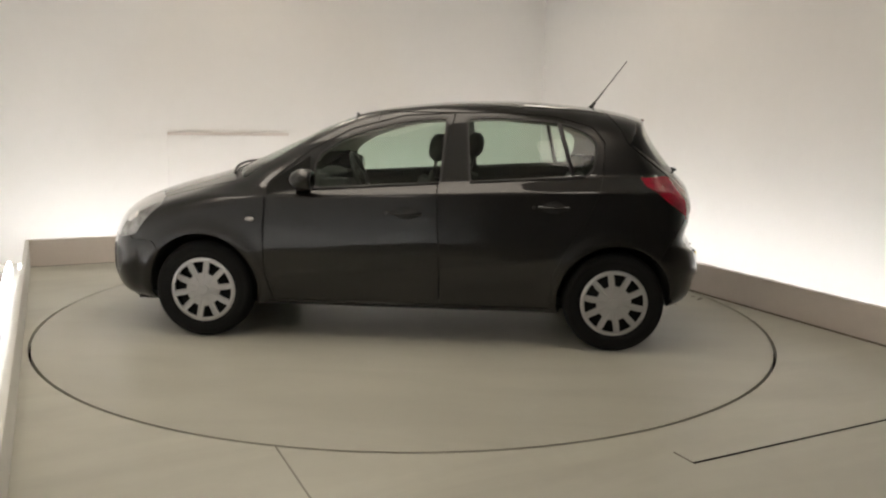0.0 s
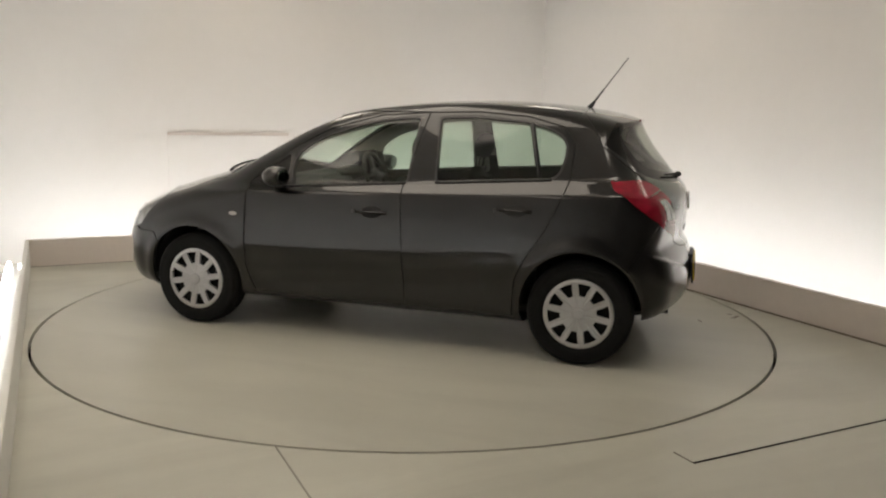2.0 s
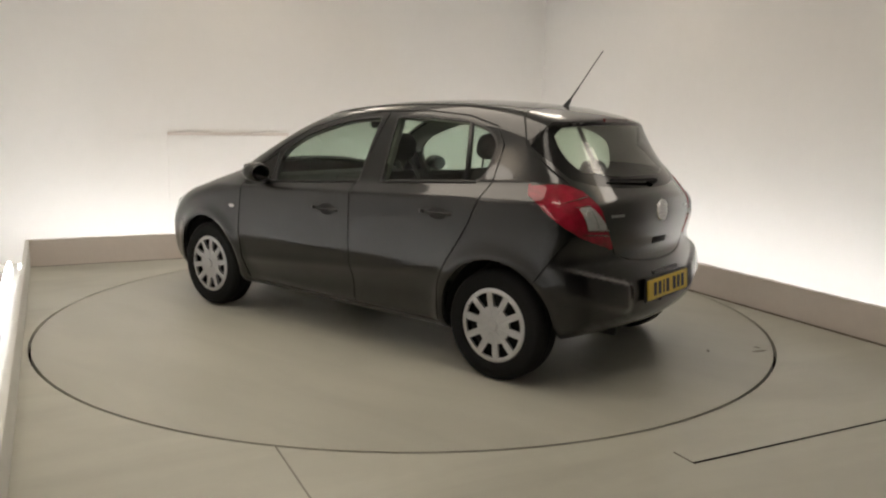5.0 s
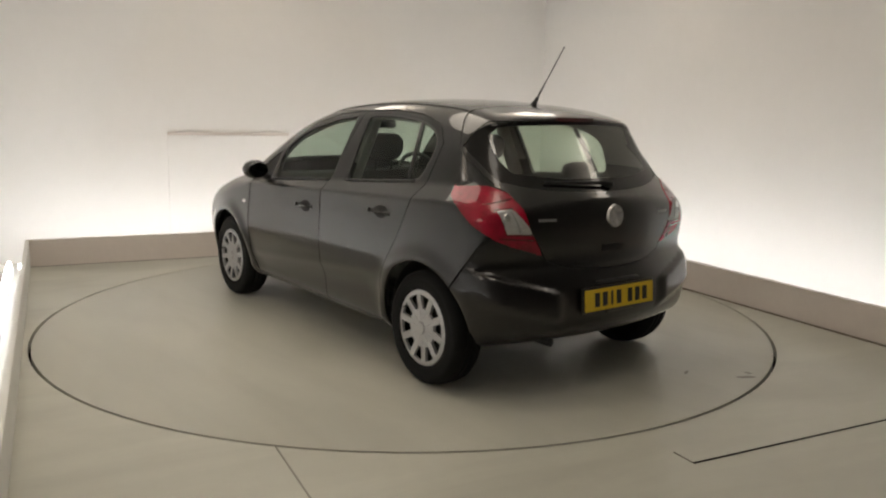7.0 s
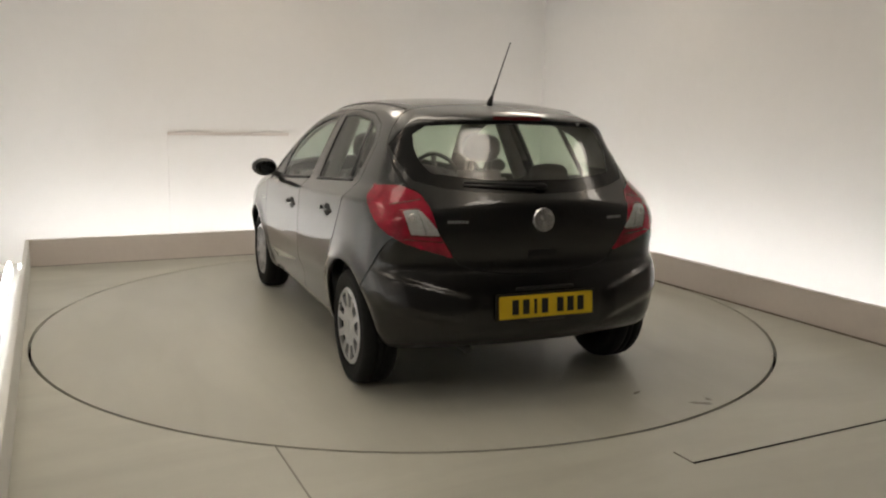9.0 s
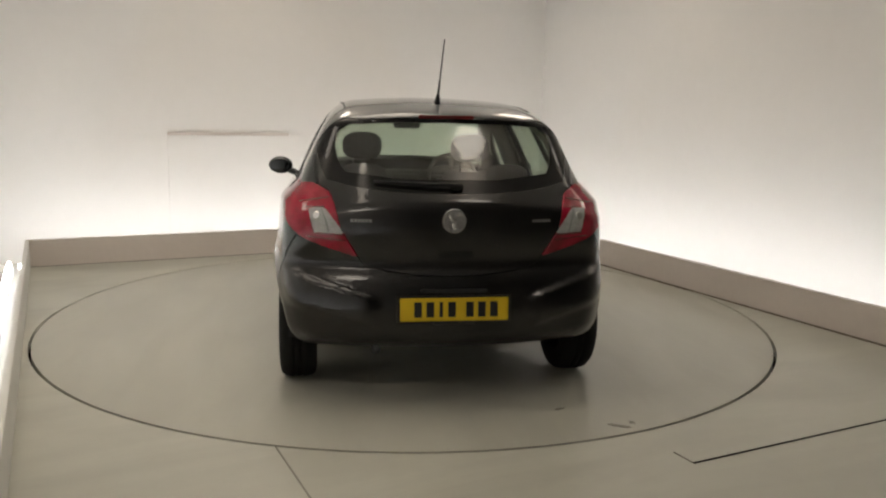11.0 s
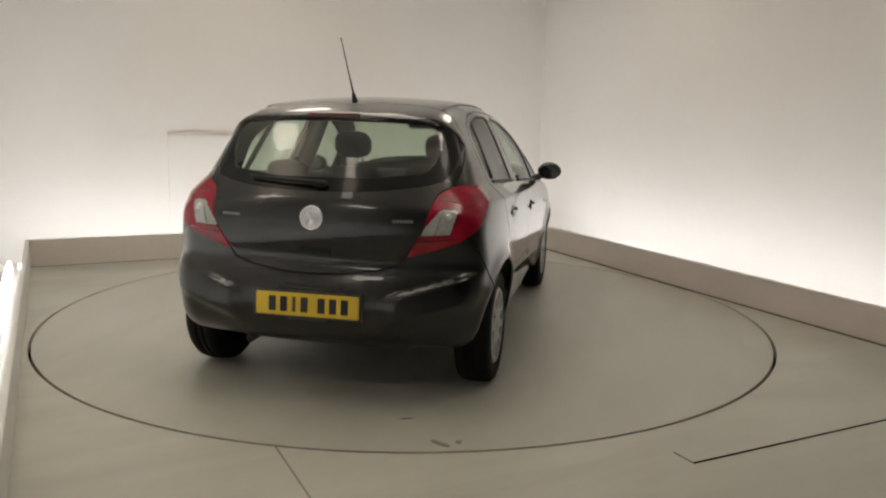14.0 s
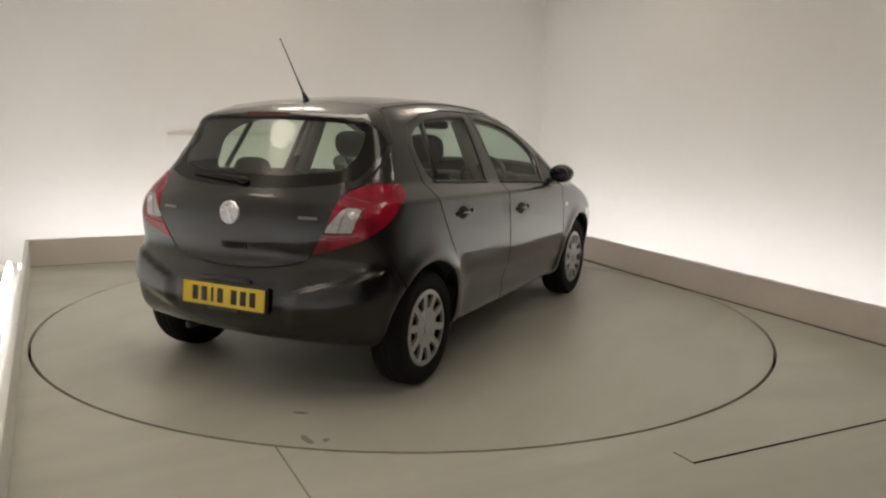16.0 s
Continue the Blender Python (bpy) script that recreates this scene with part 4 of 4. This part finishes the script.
    # front wipers on the scuttle
    for y0, y1 in ((0.62, 0.05), (0.02, -0.5)):
        bm = bmesh.new()
        ys = [y0 + (y1 - y0) * i / 8 for i in range(9)]
        sweep(bm, [on_top(1.20 - 0.25 * y * y, y) + Vector((0, 0, 0.016)) for y in ys], 0.009)
        part("front_wiper", bm, TRIM, CAR, "black windscreen wiper", smooth=True)


def seat(name, x, y, wide, tilt):
    m = Matrix.Translation((x, y, 0))
    bm = bmesh.new()
    box(bm, -0.08, 0.44, -wide / 2, wide / 2, 0.36, 0.52, bevel=0.05)
    cushion = part(name, bm, FABRIC, CAR, "dark fabric seat", smooth=True)
    cushion.matrix_local = m
    bm = bmesh.new()
    box(bm, -0.07, 0.07, -wide / 2, wide / 2, 0.0, 0.60, bevel=0.055)
    for w in bm.verts:
        w.co.y *= 1 - 0.22 * max(0.0, (w.co.z - 0.25) / 0.35) ** 2
    back = part("backrest", bm, FABRIC, cushion, smooth=True)
    back.matrix_local = Matrix.Translation((-0.06, 0, 0.46)) @ Matrix.Rotation(radians(-tilt), 4, "Y")
    return cushion


def headrest(parent, x, y, z, w=0.13, h=0.09):
    bm = bmesh.new()
    ellipsoid(bm, (0, 0, 0), (0.062, w, h), None, 20)
    for v in bm.verts:
        v.co.y = math.copysign(w * (abs(v.co.y) / w) ** 0.7, v.co.y)
        v.co.z = math.copysign(h * (abs(v.co.z) / h) ** 0.75, v.co.z)
    for s in (-1, 1):
        tube(bm, (0.0, s * 0.06, -h - 0.09), (0, s * 0.06, -h + 0.02), 0.007, n=8)
    ob = part("headrest", bm, FABRIC, parent, smooth=True)
    ob.matrix_local = Matrix.Translation((x, y, z)) @ Matrix.Rotation(radians(-10), 4, "Y")


def interior():
    for x, y in ((0.11, 0.35), (-0.11, -0.335)):
        c = seat("front_seat", x, y, 0.50, 17)
        headrest(c, -0.265, 0, 1.185)
    c = seat("rear_bench", -0.86, 0, 1.24, 22)
    for y in (0.40, -0.40):
        headrest(c, -0.28, y, 1.07, 0.12, 0.06)
    bm = bmesh.new()
    box(bm, -1.55, -1.12, -0.56, 0.56, 0.93, 0.95, bevel=0.006)
    part("parcel_shelf", bm, LINING, CAR, "dark parcel shelf")
    bm = bmesh.new()
    box(bm, 0.62, 1.05, -0.68, 0.68, 0.62, 0.955, bevel=0.06)
    box(bm, 0.52, 0.75, -0.16, 0.16, 0.45, 0.94, bevel=0.04)
    ellipsoid(bm, (0.68, -0.36, 0.95), (0.10, 0.19, 0.055), None, 16)
    part("dashboard", bm, LINING, CAR, "dark plastic dashboard", smooth=True)
    # steering wheel on the car's right
    bm = bmesh.new()
    n, k, R, r = 32, 8, 0.18, 0.016
    ring = [[bm.verts.new(((R + r * math.cos(2 * math.pi * j / k)) * math.cos(2 * math.pi * i / n), (R + r * math.cos(2 * math.pi * j / k)) * math.sin(2 * math.pi * i / n), r * math.sin(2 * math.pi * j / k))) for j in range(k)] for i in range(n)]
    for i in range(n):
        for j in range(k):
            bm.faces.new((ring[i][j], ring[(i + 1) % n][j], ring[(i + 1) % n][(j + 1) % k], ring[i][(j + 1) % k]))
    box(bm, -0.17, 0.17, -0.022, 0.022, -0.012, 0.008, bevel=0.008)
    box(bm, -0.022, 0.022, -0.17, 0.0, -0.012, 0.008, bevel=0.008)
    ellipsoid(bm, (0, 0, 0.0), (0.065, 0.065, 0.03), None, 16)
    sw = part("steering_wheel", bm, TRIM, CAR, "black steering wheel", smooth=True)
    sw.matrix_local = Matrix.Translation((0.47, -0.36, 0.93)) @ Matrix.Rotation(radians(-68), 4, "Y") @ Matrix.Rotation(radians(90), 4, "Z")
    bm = bmesh.new()
    box(bm, -0.012, 0.012, -0.11, 0.11, -0.03, 0.03, bevel=0.012)
    rv = part("rear_view_mirror", bm, TRIM, CAR, "black inside mirror", smooth=True)
    rv.matrix_local = Matrix.Translation((0.38, 0, 1.32)) @ Matrix.Rotation(radians(20), 4, "Z")
    bm = bmesh.new()
    tube(bm, (0, 0, 0.02), (0.06, 0, 0.075), 0.008, n=8)
    part("mirror_stem", bm, TRIM, rv)
    bm = bmesh.new()
    box(bm, -1.5, 1.1, -0.70, 0.70, 0.25, 0.30)
    part("cabin_floor", bm, LINING, CAR, "dark cabin floor")
    # belt pillars
    for s in (1, -1):
        a, b = on_side(-0.285, 1.36, s), on_side(-0.285, 0.99, s)
        bm = bmesh.new()
        tube(bm, a + Vector((0, -0.085 * s, 0)), b + Vector((0, -0.10 * s, 0)), 0.04, 0.05, n=12)
        part("pillar_trim", bm, HEADLINER, CAR, "pale grey pillar trim", smooth=True)


wheels()
mirrors()
handles()
rear_details()
interior()
def motions():
    turn, ride = [], []
    for t in range(17):
        m = pose(0, 0, 0, 0, 0, TURN_0 + TURN_RATE * t)
        turn.append((float(t), m))
        ride.append((float(t), m @ pose(CAR_OFF[0], CAR_OFF[1], 0)))
    walk(TURNTABLE, turn)
    walk(CAR, ride)


motions()
